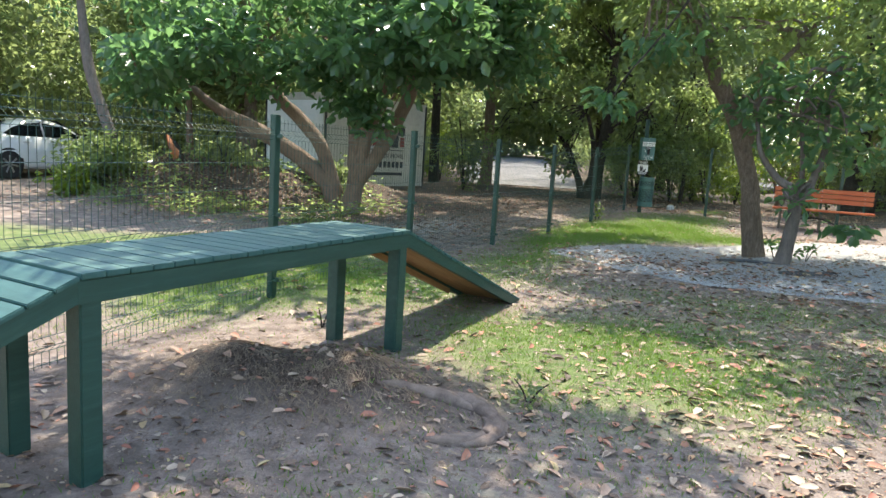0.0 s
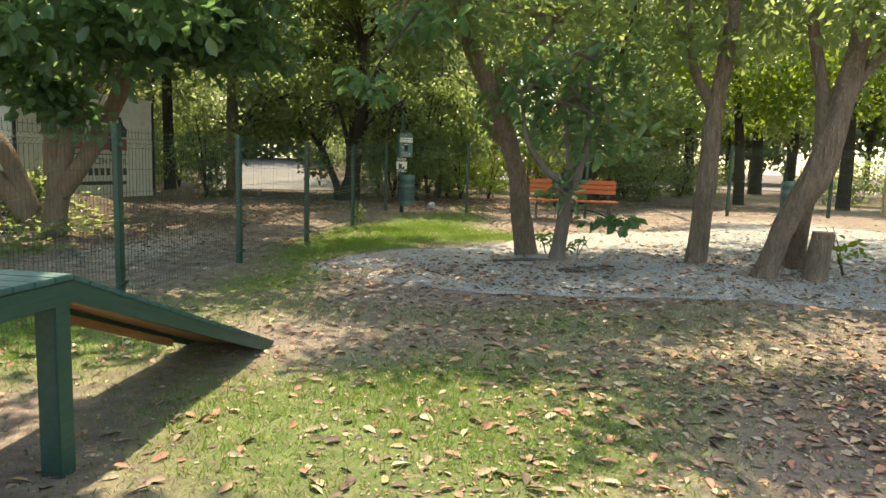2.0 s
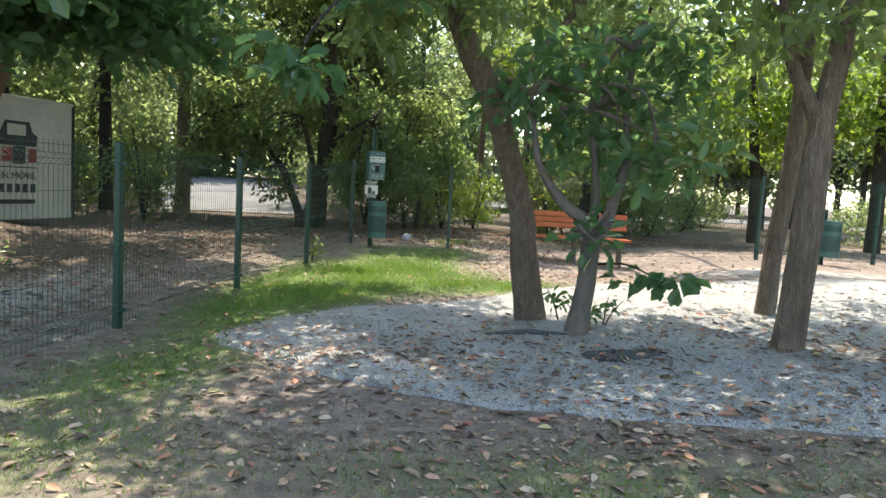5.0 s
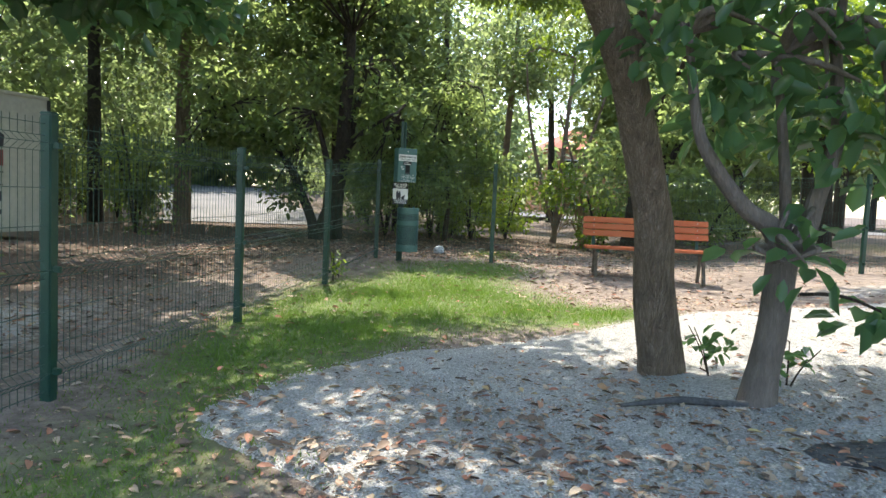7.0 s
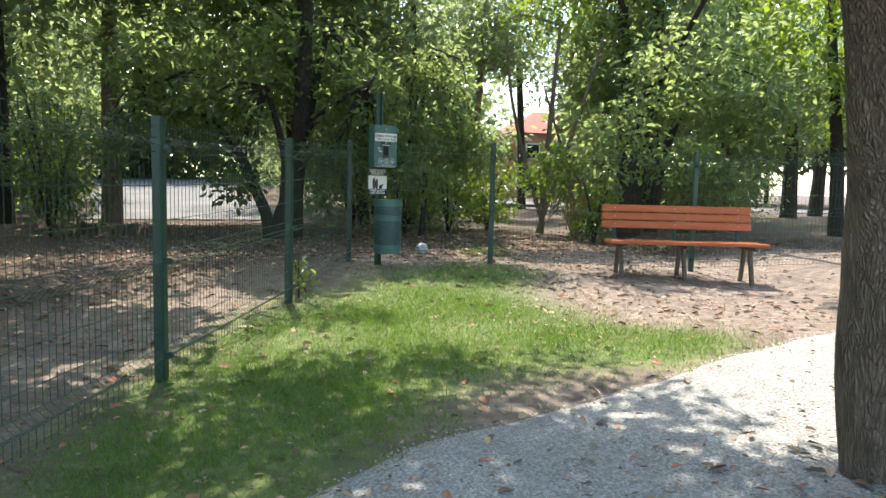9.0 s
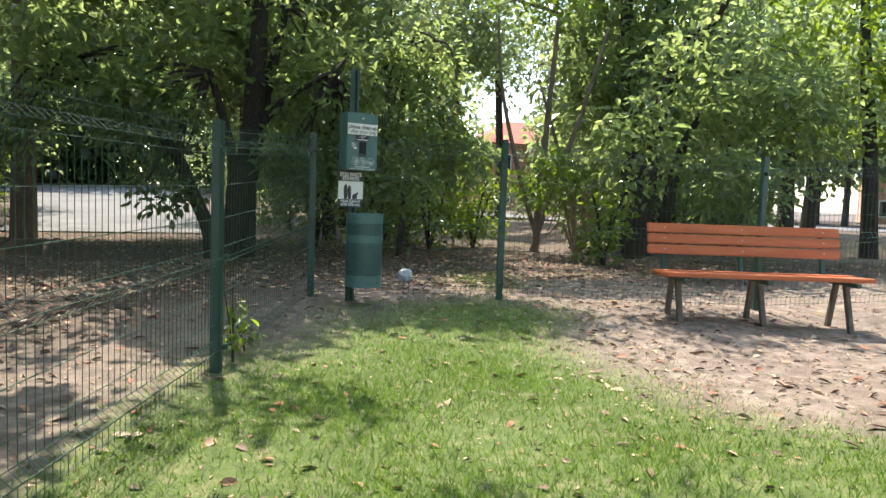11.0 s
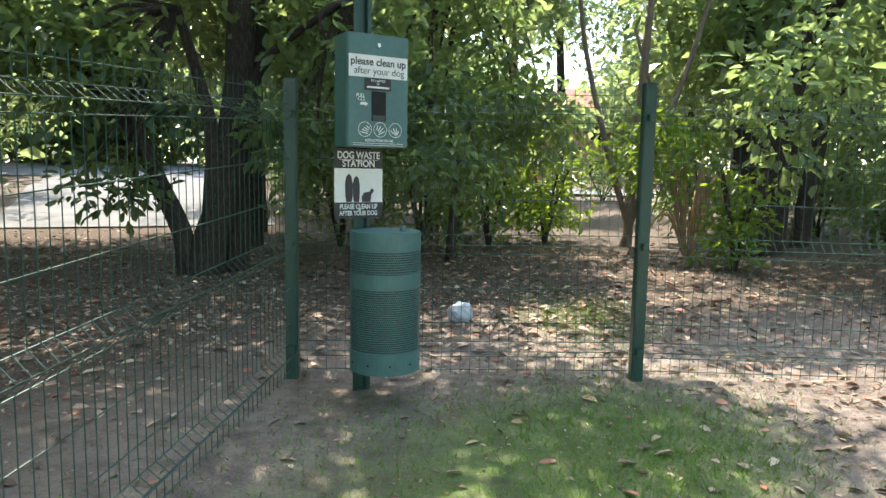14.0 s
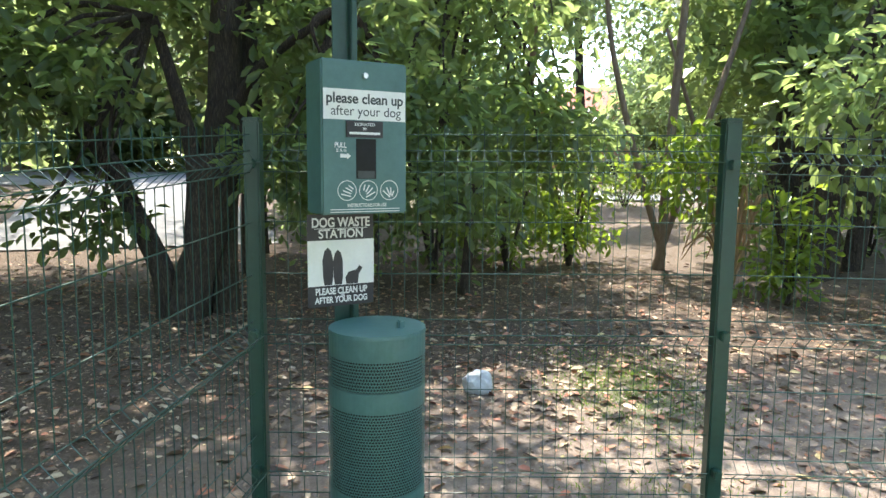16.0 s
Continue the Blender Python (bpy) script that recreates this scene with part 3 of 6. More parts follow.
tree("tree", "leaning twin-stemmed tree with flaking brown bark", (3.75, -3.9), [(0, 0, 0), (0.08, -0.03, 0.32), (0.20, -0.08, 0.68), (0.36, -0.12, 1.0), (0.46, -0.14, 1.36), (0.56, -0.12, 1.85), (0.70, -0.05, 2.3), (1.0, 0.2, 3.5)], [0.125, 0.098, 0.10, 0.135, 0.13, 0.105, 0.08, 0.045],
     [(5.2, -1.8, 5.2, 2.0, 1.4, 0.7, 300), (5.0, -4.2, 2.9, 0.9, 0.8, 0.5, 56), (4.2, -4.2, 2.75, 0.6, 0.6, 0.3, 26), (6.4, 0.4, 4.9, 1.7, 1.5, 0.8, 150), (6.2, -3.0, 3.2, 1.2, 1.0, 0.7, 90)],
     0.13, 14, LEAF_NEAR, BARK_BROWN, 15, [([(0.50, 0.44, -0.12), (0.50, 0.40, 0.05), (0.44, 0.26, 0.36), (0.37, 0.06, 0.75), (0.38, -0.08, 1.1)], [0.16, 0.118, 0.10, 0.098, 0.09]), ([(0.42, -0.12, 1.15), (0.38, -0.05, 1.8), (0.30, 0.05, 2.4), (0.2, 0.1, 3.3)], [0.08, 0.062, 0.05, 0.025]), ([(0.54, -0.12, 1.72), (0.85, -0.05, 2.1), (1.35, 0.1, 2.55), (1.9, 0.4, 3.4)], [0.075, 0.06, 0.048, 0.025])], rough=0.13, seg=20)
# unseen tree added beside the start of the walk, only to cast shade
tree("tree", "unseen brown tree added to shade the clearing", (4.3, -10.6), [(0, 0, 0), (-0.1, 0.1, 2.0), (-0.3, 0.4, 4.0), (-0.4, 0.6, 5.0)], [0.2, 0.16, 0.13, 0.08],
     [(2.1, -4.2, 5.6, 1.6, 1.0, 0.4, 300), (4.6, -6.0, 5.4, 1.5, 1.4, 0.7, 220), (-0.1, -6.0, 5.5, 0.6, 0.4, 0.3, 60), (-1.2, -6.7, 5.4, 0.9, 0.45, 0.3, 90), (-1.4, -6.0, 5.4, 1.0, 0.65, 0.4, 90), (-2.4, -7.0, 5.2, 1.0, 1.0, 0.4, 100), (0.3, -7.5, 5.4, 0.8, 0.4, 0.3, 46)], 0.13, 14, LEAF_NEAR, BARK_BROWN, 17, [([(-0.2, 0.3, 3.2), (-1.2, 2.2, 4.6), (-3.5, 4.2, 5.3)], [0.08, 0.06, 0.03])])

# ---- trees outside the fence ----
tree("tree", "old many-limbed tree with tan bark and broad leaves", (-5.48, 0.35), [(0, 0, 0), (0.04, 0, 0.4), (0.10, 0, 0.85), (0.26, 0.05, 1.6), (0.42, 0.1, 2.15), (0.6, 0.2, 3.4)], [0.21, 0.165, 0.165, 0.145, 0.125, 0.06],
     # blobs above z 4.7 are unseen, added to shade bank, path and lawn
     [(-4.6, -0.7, 3.9, 2.4, 1.6, 0.8, 110), (-7.6, -1.2, 3.9, 2.0, 1.5, 0.9, 110), (-5.6, -1.3, 2.75, 1.1, 0.7, 0.35, 40), (-5.0, -0.7, 2.2, 0.5, 0.45, 0.45, 24), (-4.55, -0.6, 1.75, 0.3, 0.3, 0.3, 9), (-6.5, -0.9, 2.5, 0.8, 0.6, 0.35, 26), (-3.9, -1.0, 2.6, 0.7, 0.5, 0.45, 26), (-8.2, -2.0, 2.55, 1.0, 0.7, 0.45, 40), (-9.0, -1.2, 2.1, 0.7, 0.6, 0.4, 22), (-6.9, -2.4, 2.75, 0.8, 0.6, 0.4, 30), (-7.5, -3.2, 2.35, 0.5, 0.5, 0.22, 14), (-4.2, -2.0, 2.9, 0.9, 0.6, 0.4, 30), (-3.0, -1.6, 3.0, 0.8, 0.7, 0.4, 34), (-2.9, -0.6, 3.7, 1.5, 1.3, 0.7, 90), (-3.2, -0.3, 2.95, 1.2, 0.9, 0.5, 80), (-2.7, 0.7, 3.1, 0.9, 0.8, 0.5, 50), (-2.9, 1.6, 5.3, 1.2, 1.0, 0.4, 100), (-3.3, 4.3, 5.5, 1.2, 0.9, 0.3, 110), (-4.7, 5.2, 5.5, 1.2, 1.0, 0.3, 90),
      (-8.2, 2.6, 5.6, 2.2, 1.8, 0.6, 40), (-3.1, -3.6, 4.8, 1.6, 1.6, 0.7, 50), (-4.9, -3.0, 4.8, 1.8, 1.3, 0.6, 36), (-3.9, 3.0, 5.6, 1.6, 1.3, 0.6, 170), (-3.7, -0.2, 5.5, 1.6, 1.6, 0.6, 170), (-2.3, -3.2, 3.0, 0.7, 0.7, 0.35, 34)],
     0.21, 12, LEAF_BIG, BARK_TAN, 21,
     [([(-0.30, 0.1, -0.15), (-0.55, 0.0, 0.50), (-1.0, -0.1, 0.92), (-1.55, -0.15, 1.25), (-2.35, -0.2, 1.6), (-3.1, -0.3, 1.95), (-3.9, -0.5, 2.6)], [0.20, 0.18, 0.17, 0.165, 0.14, 0.10, 0.05]), ([(-0.35, 0.05, 0.3), (-0.70, -0.05, 1.25), (-1.2, -0.1, 1.8), (-1.65, -0.2, 2.25), (-1.9, -0.3, 3.2)], [0.14, 0.145, 0.135, 0.11, 0.05]), ([(0.12, 0, 0.6), (0.42, -0.05, 0.98), (0.80, -0.1, 1.55), (1.22, -0.15, 2.35), (1.5, -0.3, 3.2)], [0.13, 0.14, 0.135, 0.125, 0.06]), ([(0.02, 0.0, 0.9), (0.05, -0.1, 1.6), (-0.1, -0.2, 2.4), (-0.2, -0.4, 3.4)], [0.13, 0.12, 0.10, 0.05])],
     0.62, 0.30, rough=0.12, droop=0.1, seg=18)
tree("tree", "pale leaning tree growing on the leafy bank", (-10.1, -0.85), [(0, 0, 0), (-0.32, 0, 0.9), (-0.85, 0, 2.2), (-1.3, 0.2, 4.0)], [0.15, 0.115, 0.105, 0.06], [(-11.0, -0.2, 4.9, 2.0, 2.0, 1.3, 170)], 0.16, 11, LEAF_BIG, BARK_PALE, 22, spread=0.35)
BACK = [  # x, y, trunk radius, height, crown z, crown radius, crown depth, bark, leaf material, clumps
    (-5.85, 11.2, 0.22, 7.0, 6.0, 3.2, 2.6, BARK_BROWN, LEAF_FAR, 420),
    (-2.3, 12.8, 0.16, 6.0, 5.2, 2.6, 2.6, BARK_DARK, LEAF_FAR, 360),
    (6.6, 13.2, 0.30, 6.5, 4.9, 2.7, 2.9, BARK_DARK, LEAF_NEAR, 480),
    # bright leaves on these two put the hazy glare there into the colour
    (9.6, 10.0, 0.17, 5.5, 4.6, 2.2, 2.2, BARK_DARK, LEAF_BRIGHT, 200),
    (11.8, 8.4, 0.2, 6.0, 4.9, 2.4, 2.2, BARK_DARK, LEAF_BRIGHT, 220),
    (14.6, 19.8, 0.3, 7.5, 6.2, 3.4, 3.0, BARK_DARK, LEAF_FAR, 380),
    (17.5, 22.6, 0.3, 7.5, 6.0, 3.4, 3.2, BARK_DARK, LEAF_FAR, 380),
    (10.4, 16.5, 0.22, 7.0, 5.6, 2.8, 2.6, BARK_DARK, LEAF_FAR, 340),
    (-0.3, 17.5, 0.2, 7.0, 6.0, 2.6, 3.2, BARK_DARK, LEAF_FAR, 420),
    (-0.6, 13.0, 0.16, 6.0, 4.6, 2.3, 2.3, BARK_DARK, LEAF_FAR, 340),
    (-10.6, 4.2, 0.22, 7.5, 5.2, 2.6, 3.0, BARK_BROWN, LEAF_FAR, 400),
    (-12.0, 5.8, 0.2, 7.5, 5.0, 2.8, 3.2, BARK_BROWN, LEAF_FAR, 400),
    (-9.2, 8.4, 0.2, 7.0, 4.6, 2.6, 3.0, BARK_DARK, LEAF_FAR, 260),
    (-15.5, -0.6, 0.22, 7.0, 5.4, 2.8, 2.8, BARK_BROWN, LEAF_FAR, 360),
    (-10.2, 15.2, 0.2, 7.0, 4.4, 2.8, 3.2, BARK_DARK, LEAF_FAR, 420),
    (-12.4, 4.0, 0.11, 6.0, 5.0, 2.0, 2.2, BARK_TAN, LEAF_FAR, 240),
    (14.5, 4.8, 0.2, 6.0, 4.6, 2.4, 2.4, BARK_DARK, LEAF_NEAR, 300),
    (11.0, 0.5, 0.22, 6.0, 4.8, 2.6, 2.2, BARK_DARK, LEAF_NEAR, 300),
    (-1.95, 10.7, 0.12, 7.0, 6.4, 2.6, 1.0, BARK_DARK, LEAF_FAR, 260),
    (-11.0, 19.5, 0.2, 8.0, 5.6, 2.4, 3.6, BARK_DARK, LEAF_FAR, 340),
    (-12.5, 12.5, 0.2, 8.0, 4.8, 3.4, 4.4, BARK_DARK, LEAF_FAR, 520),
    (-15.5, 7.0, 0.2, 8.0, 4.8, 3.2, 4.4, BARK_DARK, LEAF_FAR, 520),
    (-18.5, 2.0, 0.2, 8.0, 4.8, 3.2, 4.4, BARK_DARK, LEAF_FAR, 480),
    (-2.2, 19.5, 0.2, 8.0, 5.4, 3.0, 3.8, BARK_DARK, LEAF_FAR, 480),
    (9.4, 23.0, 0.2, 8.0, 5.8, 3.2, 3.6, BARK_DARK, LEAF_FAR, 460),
    # high crown added out of view to shade the ground beyond the fence
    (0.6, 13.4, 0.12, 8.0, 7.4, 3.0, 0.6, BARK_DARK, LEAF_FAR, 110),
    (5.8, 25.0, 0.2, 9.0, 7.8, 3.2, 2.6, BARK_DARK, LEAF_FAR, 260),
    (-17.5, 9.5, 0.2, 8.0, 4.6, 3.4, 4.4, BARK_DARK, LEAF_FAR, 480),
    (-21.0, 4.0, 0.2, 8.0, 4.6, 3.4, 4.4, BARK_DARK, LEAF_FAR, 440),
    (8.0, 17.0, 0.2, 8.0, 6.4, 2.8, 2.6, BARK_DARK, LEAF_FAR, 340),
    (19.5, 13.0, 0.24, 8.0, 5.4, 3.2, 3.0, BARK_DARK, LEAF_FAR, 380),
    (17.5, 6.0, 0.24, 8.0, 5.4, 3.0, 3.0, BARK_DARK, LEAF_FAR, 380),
    # the next two high crowns are added to shade the foliage below them
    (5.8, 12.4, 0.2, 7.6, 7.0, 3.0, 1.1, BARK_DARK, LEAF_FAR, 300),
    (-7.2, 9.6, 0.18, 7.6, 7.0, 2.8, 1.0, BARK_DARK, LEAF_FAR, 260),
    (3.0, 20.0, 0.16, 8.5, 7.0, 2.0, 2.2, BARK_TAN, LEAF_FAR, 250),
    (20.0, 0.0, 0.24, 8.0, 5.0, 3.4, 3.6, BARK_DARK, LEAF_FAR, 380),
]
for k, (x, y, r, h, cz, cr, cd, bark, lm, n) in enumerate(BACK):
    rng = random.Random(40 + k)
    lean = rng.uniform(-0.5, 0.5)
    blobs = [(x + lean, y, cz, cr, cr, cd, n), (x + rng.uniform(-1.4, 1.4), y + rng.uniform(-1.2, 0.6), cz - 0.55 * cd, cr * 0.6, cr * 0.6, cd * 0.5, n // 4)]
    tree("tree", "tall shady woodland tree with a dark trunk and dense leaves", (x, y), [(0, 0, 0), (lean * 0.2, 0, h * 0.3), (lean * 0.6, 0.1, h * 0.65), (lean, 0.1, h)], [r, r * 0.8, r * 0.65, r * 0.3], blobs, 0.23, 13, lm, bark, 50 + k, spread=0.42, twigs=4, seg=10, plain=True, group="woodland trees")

# low-hanging tree beside the waste station
tree("tree", "dark many-stemmed tree with low-hanging branches near the fence", (-1.98, 8.3), [(0, 0, 0), (0.10, 0, 0.4), (0.22, 0, 0.85), (0.38, 0, 1.8), (0.42, 0, 2.75), (0.5, 0, 4.2)], [0.20, 0.165, 0.155, 0.15, 0.13, 0.08],
     # blobs above z 4.5 hang out of view, added to shade lawn and path
     [(-0.7, 7.4, 5.3, 1.5, 1.0, 0.5, 190), (-1.2, 4.9, 5.6, 0.8, 0.7, 0.3, 16), (0.3, 6.9, 5.6, 1.1, 0.5, 0.3, 80), (-2.3, 7.5, 5.5, 1.2, 0.9, 0.4, 140), (-1.8, 6.5, 5.5, 0.7, 0.7, 0.3, 120), (-1.6, 8.6, 3.3, 1.6, 1.0, 0.9, 110), (-3.8, 8.9, 4.6, 1.5, 1.2, 0.4, 80), (-4.3, 6.2, 5.6, 1.5, 1.3, 0.35, 120), (-3.6, 8.0, 3.0, 1.3, 0.9, 0.8, 90), (-0.5, 8.0, 2.4, 0.7, 0.5, 0.7, 56), (-2.9, 7.6, 2.2, 0.7, 0.5, 0.5, 60), (-1.0, 7.9, 1.5, 0.45, 0.3, 0.4, 34), (-2.7, 8.0, 1.05, 0.4, 0.3, 0.3, 16), (-3.8, 7.7, 2.3, 0.6, 0.4, 0.4, 34), (-4.4, 7.6, 1.7, 0.5, 0.4, 0.4, 24), (-0.4, 8.4, 1.6, 0.5, 0.4, 0.5, 40)],
     0.15, 13, LEAF_NEAR, BARK_DARK, 31, [([(-0.15, 0, -0.1), (-0.20, 0, 0.4), (-0.42, 0, 0.9), (-0.60, 0, 1.35), (-0.95, -0.05, 1.8), (-1.3, -0.1, 2.1), (-2.1, -0.2, 2.5)], [0.12, 0.10, 0.092, 0.082, 0.07, 0.058, 0.03]), ([(0.28, 0.2, -0.1), (0.32, 0.2, 1.0), (0.50, 0.2, 2.2), (0.8, 0.2, 3.6)], [0.13, 0.11, 0.09, 0.05]), ([(0.06, -0.1, -0.1), (0.12, -0.1, 0.7), (0.10, -0.05, 1.5), (-0.2, 0, 2.6)], [0.11, 0.09, 0.07, 0.04]), ([(0.38, 0, 1.7), (0.8, -0.3, 2.2), (1.5, -0.6, 2.6)], [0.06, 0.045, 0.02])], 0.45, 0.3, twigs=6, rough=0.12, seg=18)
tree("tree", "leafy young tree with sunlit hanging sprays", (0.6, 9.3), [(0, 0, 0), (0.05, 0, 1.0), (-0.05, 0, 2.2), (0.1, 0, 3.4)], [0.06, 0.05, 0.04, 0.02],
     # the two blobs at z 5.6 are unseen canopy added for ground shade
     [(0.8, 8.8, 2.9, 0.9, 0.6, 0.7, 90), (0.3, 8.3, 1.9, 0.6, 0.4, 0.5, 50), (1.3, 8.6, 1.8, 0.7, 0.5, 0.55, 70), (0.5, 7.9, 1.25, 0.45, 0.3, 0.3, 26), (1.9, 8.5, 5.6, 1.5, 0.8, 0.35, 170), (2.5, 6.6, 5.6, 0.9, 0.6, 0.3, 60)], 0.14, 12, LEAF_NEAR, BARK_DARK, 35, spread=0.28, width=0.45)
tree("tree", "slender pale-stemmed tree with bright sunlit leaves", (3.4, 11.2), [(0, 0, 0), (0.05, 0, 1.2), (0.18, 0.1, 2.8), (0.3, 0.1, 4.6)], [0.075, 0.065, 0.055, 0.03],
     # the blob at z 5.6 is unseen, added to shade the ground by the fence
     [(1.5, 9.8, 1.9, 0.6, 0.6, 0.5, 36), (3.3, 10.0, 1.5, 0.7, 0.6, 0.5, 50), (3.3, 11.0, 4.9, 1.3, 0.9, 0.5, 40), (2.6, 9.2, 5.6, 1.5, 0.7, 0.3, 90)], 0.15, 12, LEAF_BRIGHT, BARK_TAN, 32,
     [([(-0.1, 0, -0.1), (0.3, 0, 1.2), (0.85, 0.05, 2.8), (1.3, 0.1, 4.4)], [0.055, 0.05, 0.04, 0.02]), ([(0.05, 0, 0.2), (-0.35, 0, 1.4), (-0.75, 0.05, 3.0), (-0.9, 0.05, 4.4)], [0.05, 0.045, 0.035, 0.02]), ([(0.9, 0.1, 0.0), (0.6, 0.1, 1.4), (0.0, 0.1, 3.2)], [0.045, 0.035, 0.02])], 0.42, 0.3, twigs=2)
tree("tree", "dense leafy tree just outside the fence by the bench", (5.15, 10.5), [(0, 0, 0), (0.08, 0, 1.0), (0.1, -0.3, 2.4), (0.3, -1.0, 3.8)], [0.27, 0.22, 0.18, 0.09],
     # the blob at z 5.7 is out of view, added to shade the ground below
     [(5.6, 8.4, 3.2, 1.5, 1.1, 1.1, 150), (6.8, 8.4, 2.6, 1.2, 0.9, 0.8, 90), (3.9, 7.9, 2.0, 0.8, 0.6, 0.7, 50), (5.4, 7.6, 1.5, 0.9, 0.5, 0.5, 60), (4.9, 4.7, 5.7, 1.7, 1.0, 0.35, 130)], 0.15, 13, LEAF_NEAR, BARK_DARK, 33,
     [([(0.2, -0.6, 3.0), (0.1, -3.4, 4.6), (-0.3, -5.8, 5.4)], [0.06, 0.045, 0.02]), ([(0.55, 0.1, -0.1), (0.62, 0.1, 0.8), (0.8, 0.0, 2.0), (1.2, -0.6, 3.4)], [0.15, 0.12, 0.09, 0.04])], spread=0.28)


def shrub(x, y, z, r, h, n, material, seed, leaf=0.13):
    ob = thing("shrub", pose(x, y, float(gz(x, y))), "leafy green shrub growing in shade beneath trees" if material is not LEAF_BRIGHT else "bright yellow-green sunlit shrub", "shrub", "undergrowth shrubs")
    rng = random.Random(seed)
    for k in range(5):
        a = rng.uniform(0, 6.28)
        part("stem", tube([(0, 0, -0.05), (0.3 * r * math.cos(a), 0.3 * r * math.sin(a), h * 0.5), (0.7 * r * math.cos(a), 0.7 * r * math.sin(a), h * 0.9)], [0.025, 0.018, 0.006], BARK_DARK, "stem", 6), BARK_DARK, ob)
    part("foliage", crown_mesh("foliage", [(0, 0, z + h * 0.5, r, r, h * 0.5, n)], 12, leaf, material, seed, 0.22, 0.42, 0.2), material, ob)


SHRUBS = [(-10.2, -1.2, 0, 0.75, 1.1, 150, LEAF_NEAR), (-10.3, -1.9, 0, 0.45, 0.5, 50, LEAF_BRIGHT), (-10.5, 16.0, 0, 2.2, 3.0, 260, LEAF_FAR), (-13.0, 8.5, 0, 2.0, 2.6, 220, LEAF_FAR), (-17.0, 4.8, 0, 1.6, 2.6, 220, LEAF_FAR), (-19.0, 7.5, 0, 2.2, 2.8, 220, LEAF_FAR), (-14.2, 6.8, 0, 1.4, 2.2, 160, LEAF_FAR), (1.8, 22.5, 0, 2.2, 2.0, 200, LEAF_FAR), (6.8, 23.5, 0, 2.2, 2.0, 200, LEAF_FAR), (12.5, 22.0, 0, 2.2, 1.8, 180, LEAF_BRIGHT), (-3.5, 23.5, 0, 2.2, 2.2, 200, LEAF_FAR), (0.9, 12.4, 0, 1.0, 1.4, 110, LEAF_FAR), (13.4, 11.0, 0, 1.4, 1.5, 140, LEAF_FAR), (9.0, 13.4, 0, 0.9, 1.5, 100, LEAF_FAR), (17.0, 10.0, 0, 1.5, 1.7, 150, LEAF_BRIGHT), (12.0, 19.0, 0, 1.6, 1.7, 150, LEAF_FAR), (2.2, 11.4, 0, 0.7, 1.6, 80, LEAF_BRIGHT), (0.3, 9.9, 0, 0.9, 2.5, 80, LEAF_NEAR), (1.3, 11.0, 0, 1.0, 2.3, 120, LEAF_BRIGHT), (-0.8, 10.8, 0, 1.2, 2.8, 150, LEAF_NEAR), (4.9, 12.0, 0, 0.7, 1.5, 80, LEAF_FAR), (6.6, 11.6, 0, 1.0, 1.8, 110, LEAF_FAR), (-8.4, 0.2, 0, 0.8, 0.5, 60, LEAF_FAR), (-5.6, 7.9, 0, 0.8, 2.4, 130, LEAF_FAR),
          (-6.4, 1.4, 0, 0.6, 0.7, 40, LEAF_FAR), (-7.6, 7.6, 0, 1.0, 2.2, 160, LEAF_FAR), (-8.6, 10.5, 0, 1.3, 2.6, 200, LEAF_FAR), (-8.2, 13.0, 0, 1.2, 2.2, 160, LEAF_BRIGHT),
          (-1.6, 15.5, 0, 1.4, 2.0, 170, LEAF_FAR), (2.6, 15.6, 0, 0.8, 0.8, 60, LEAF_BRIGHT), (6.9, 10.4, 0, 0.8, 1.2, 80, LEAF_NEAR),
          (9.4, 20.0, 0, 1.8, 2.2, 160, LEAF_FAR), (-0.5, 20.5, 0, 1.8, 1.8, 170, LEAF_FAR), (3.9, 8.9, 0, 0.4, 1.3, 40, LEAF_BRIGHT), (21.0, 14.0, 0, 2.2, 2.2, 170, LEAF_BRIGHT)]
for k, (x, y, z, r, h, n, lm) in enumerate(SHRUBS):
    shrub(x, y, z, r, h, n, lm, 300 + k)


def far_woods():
    rng = np.random.RandomState(8)
    blobs = []
    for k in range(190):
        a = rng.uniform(-2.3, 2.1)
        d = rng.uniform(29, 66)
        x, y = d * math.sin(a), d * math.cos(a)
        if abs(math.degrees(a) - 15) < 4:
            continue
        # the verge and road on the east side lie open under high crowns
        east = 0.25 < a < 1.3
        if east and d < 46:
            continue
        h = rng.uniform(7, 15)
        blobs.append((x, y, h * (0.64 if east else 0.52), 4.0, 4.0, h * (0.36 if east else 0.5), 190))
    me = crown_mesh("far_woods", blobs, 7, 0.72, LEAF_FAR, 9, 1.1, 0.55, 0.3, plain=True)
    tagged(new("far_woods", me), "dense sunlit green woods in the distance", "woods", kind="stuff")
    stems = bmesh.new()
    for b in blobs[::2]:
        bmesh.ops.create_cone(stems, cap_ends=True, segments=7, radius1=0.22, radius2=0.14, depth=6, matrix=Matrix.Translation((b[0], b[1], 2.9)))
    tagged(part("far_trunks", stems, BARK_DARK, None), "dark trunks standing in the distant woods", "trunks", kind="stuff")


far_woods()


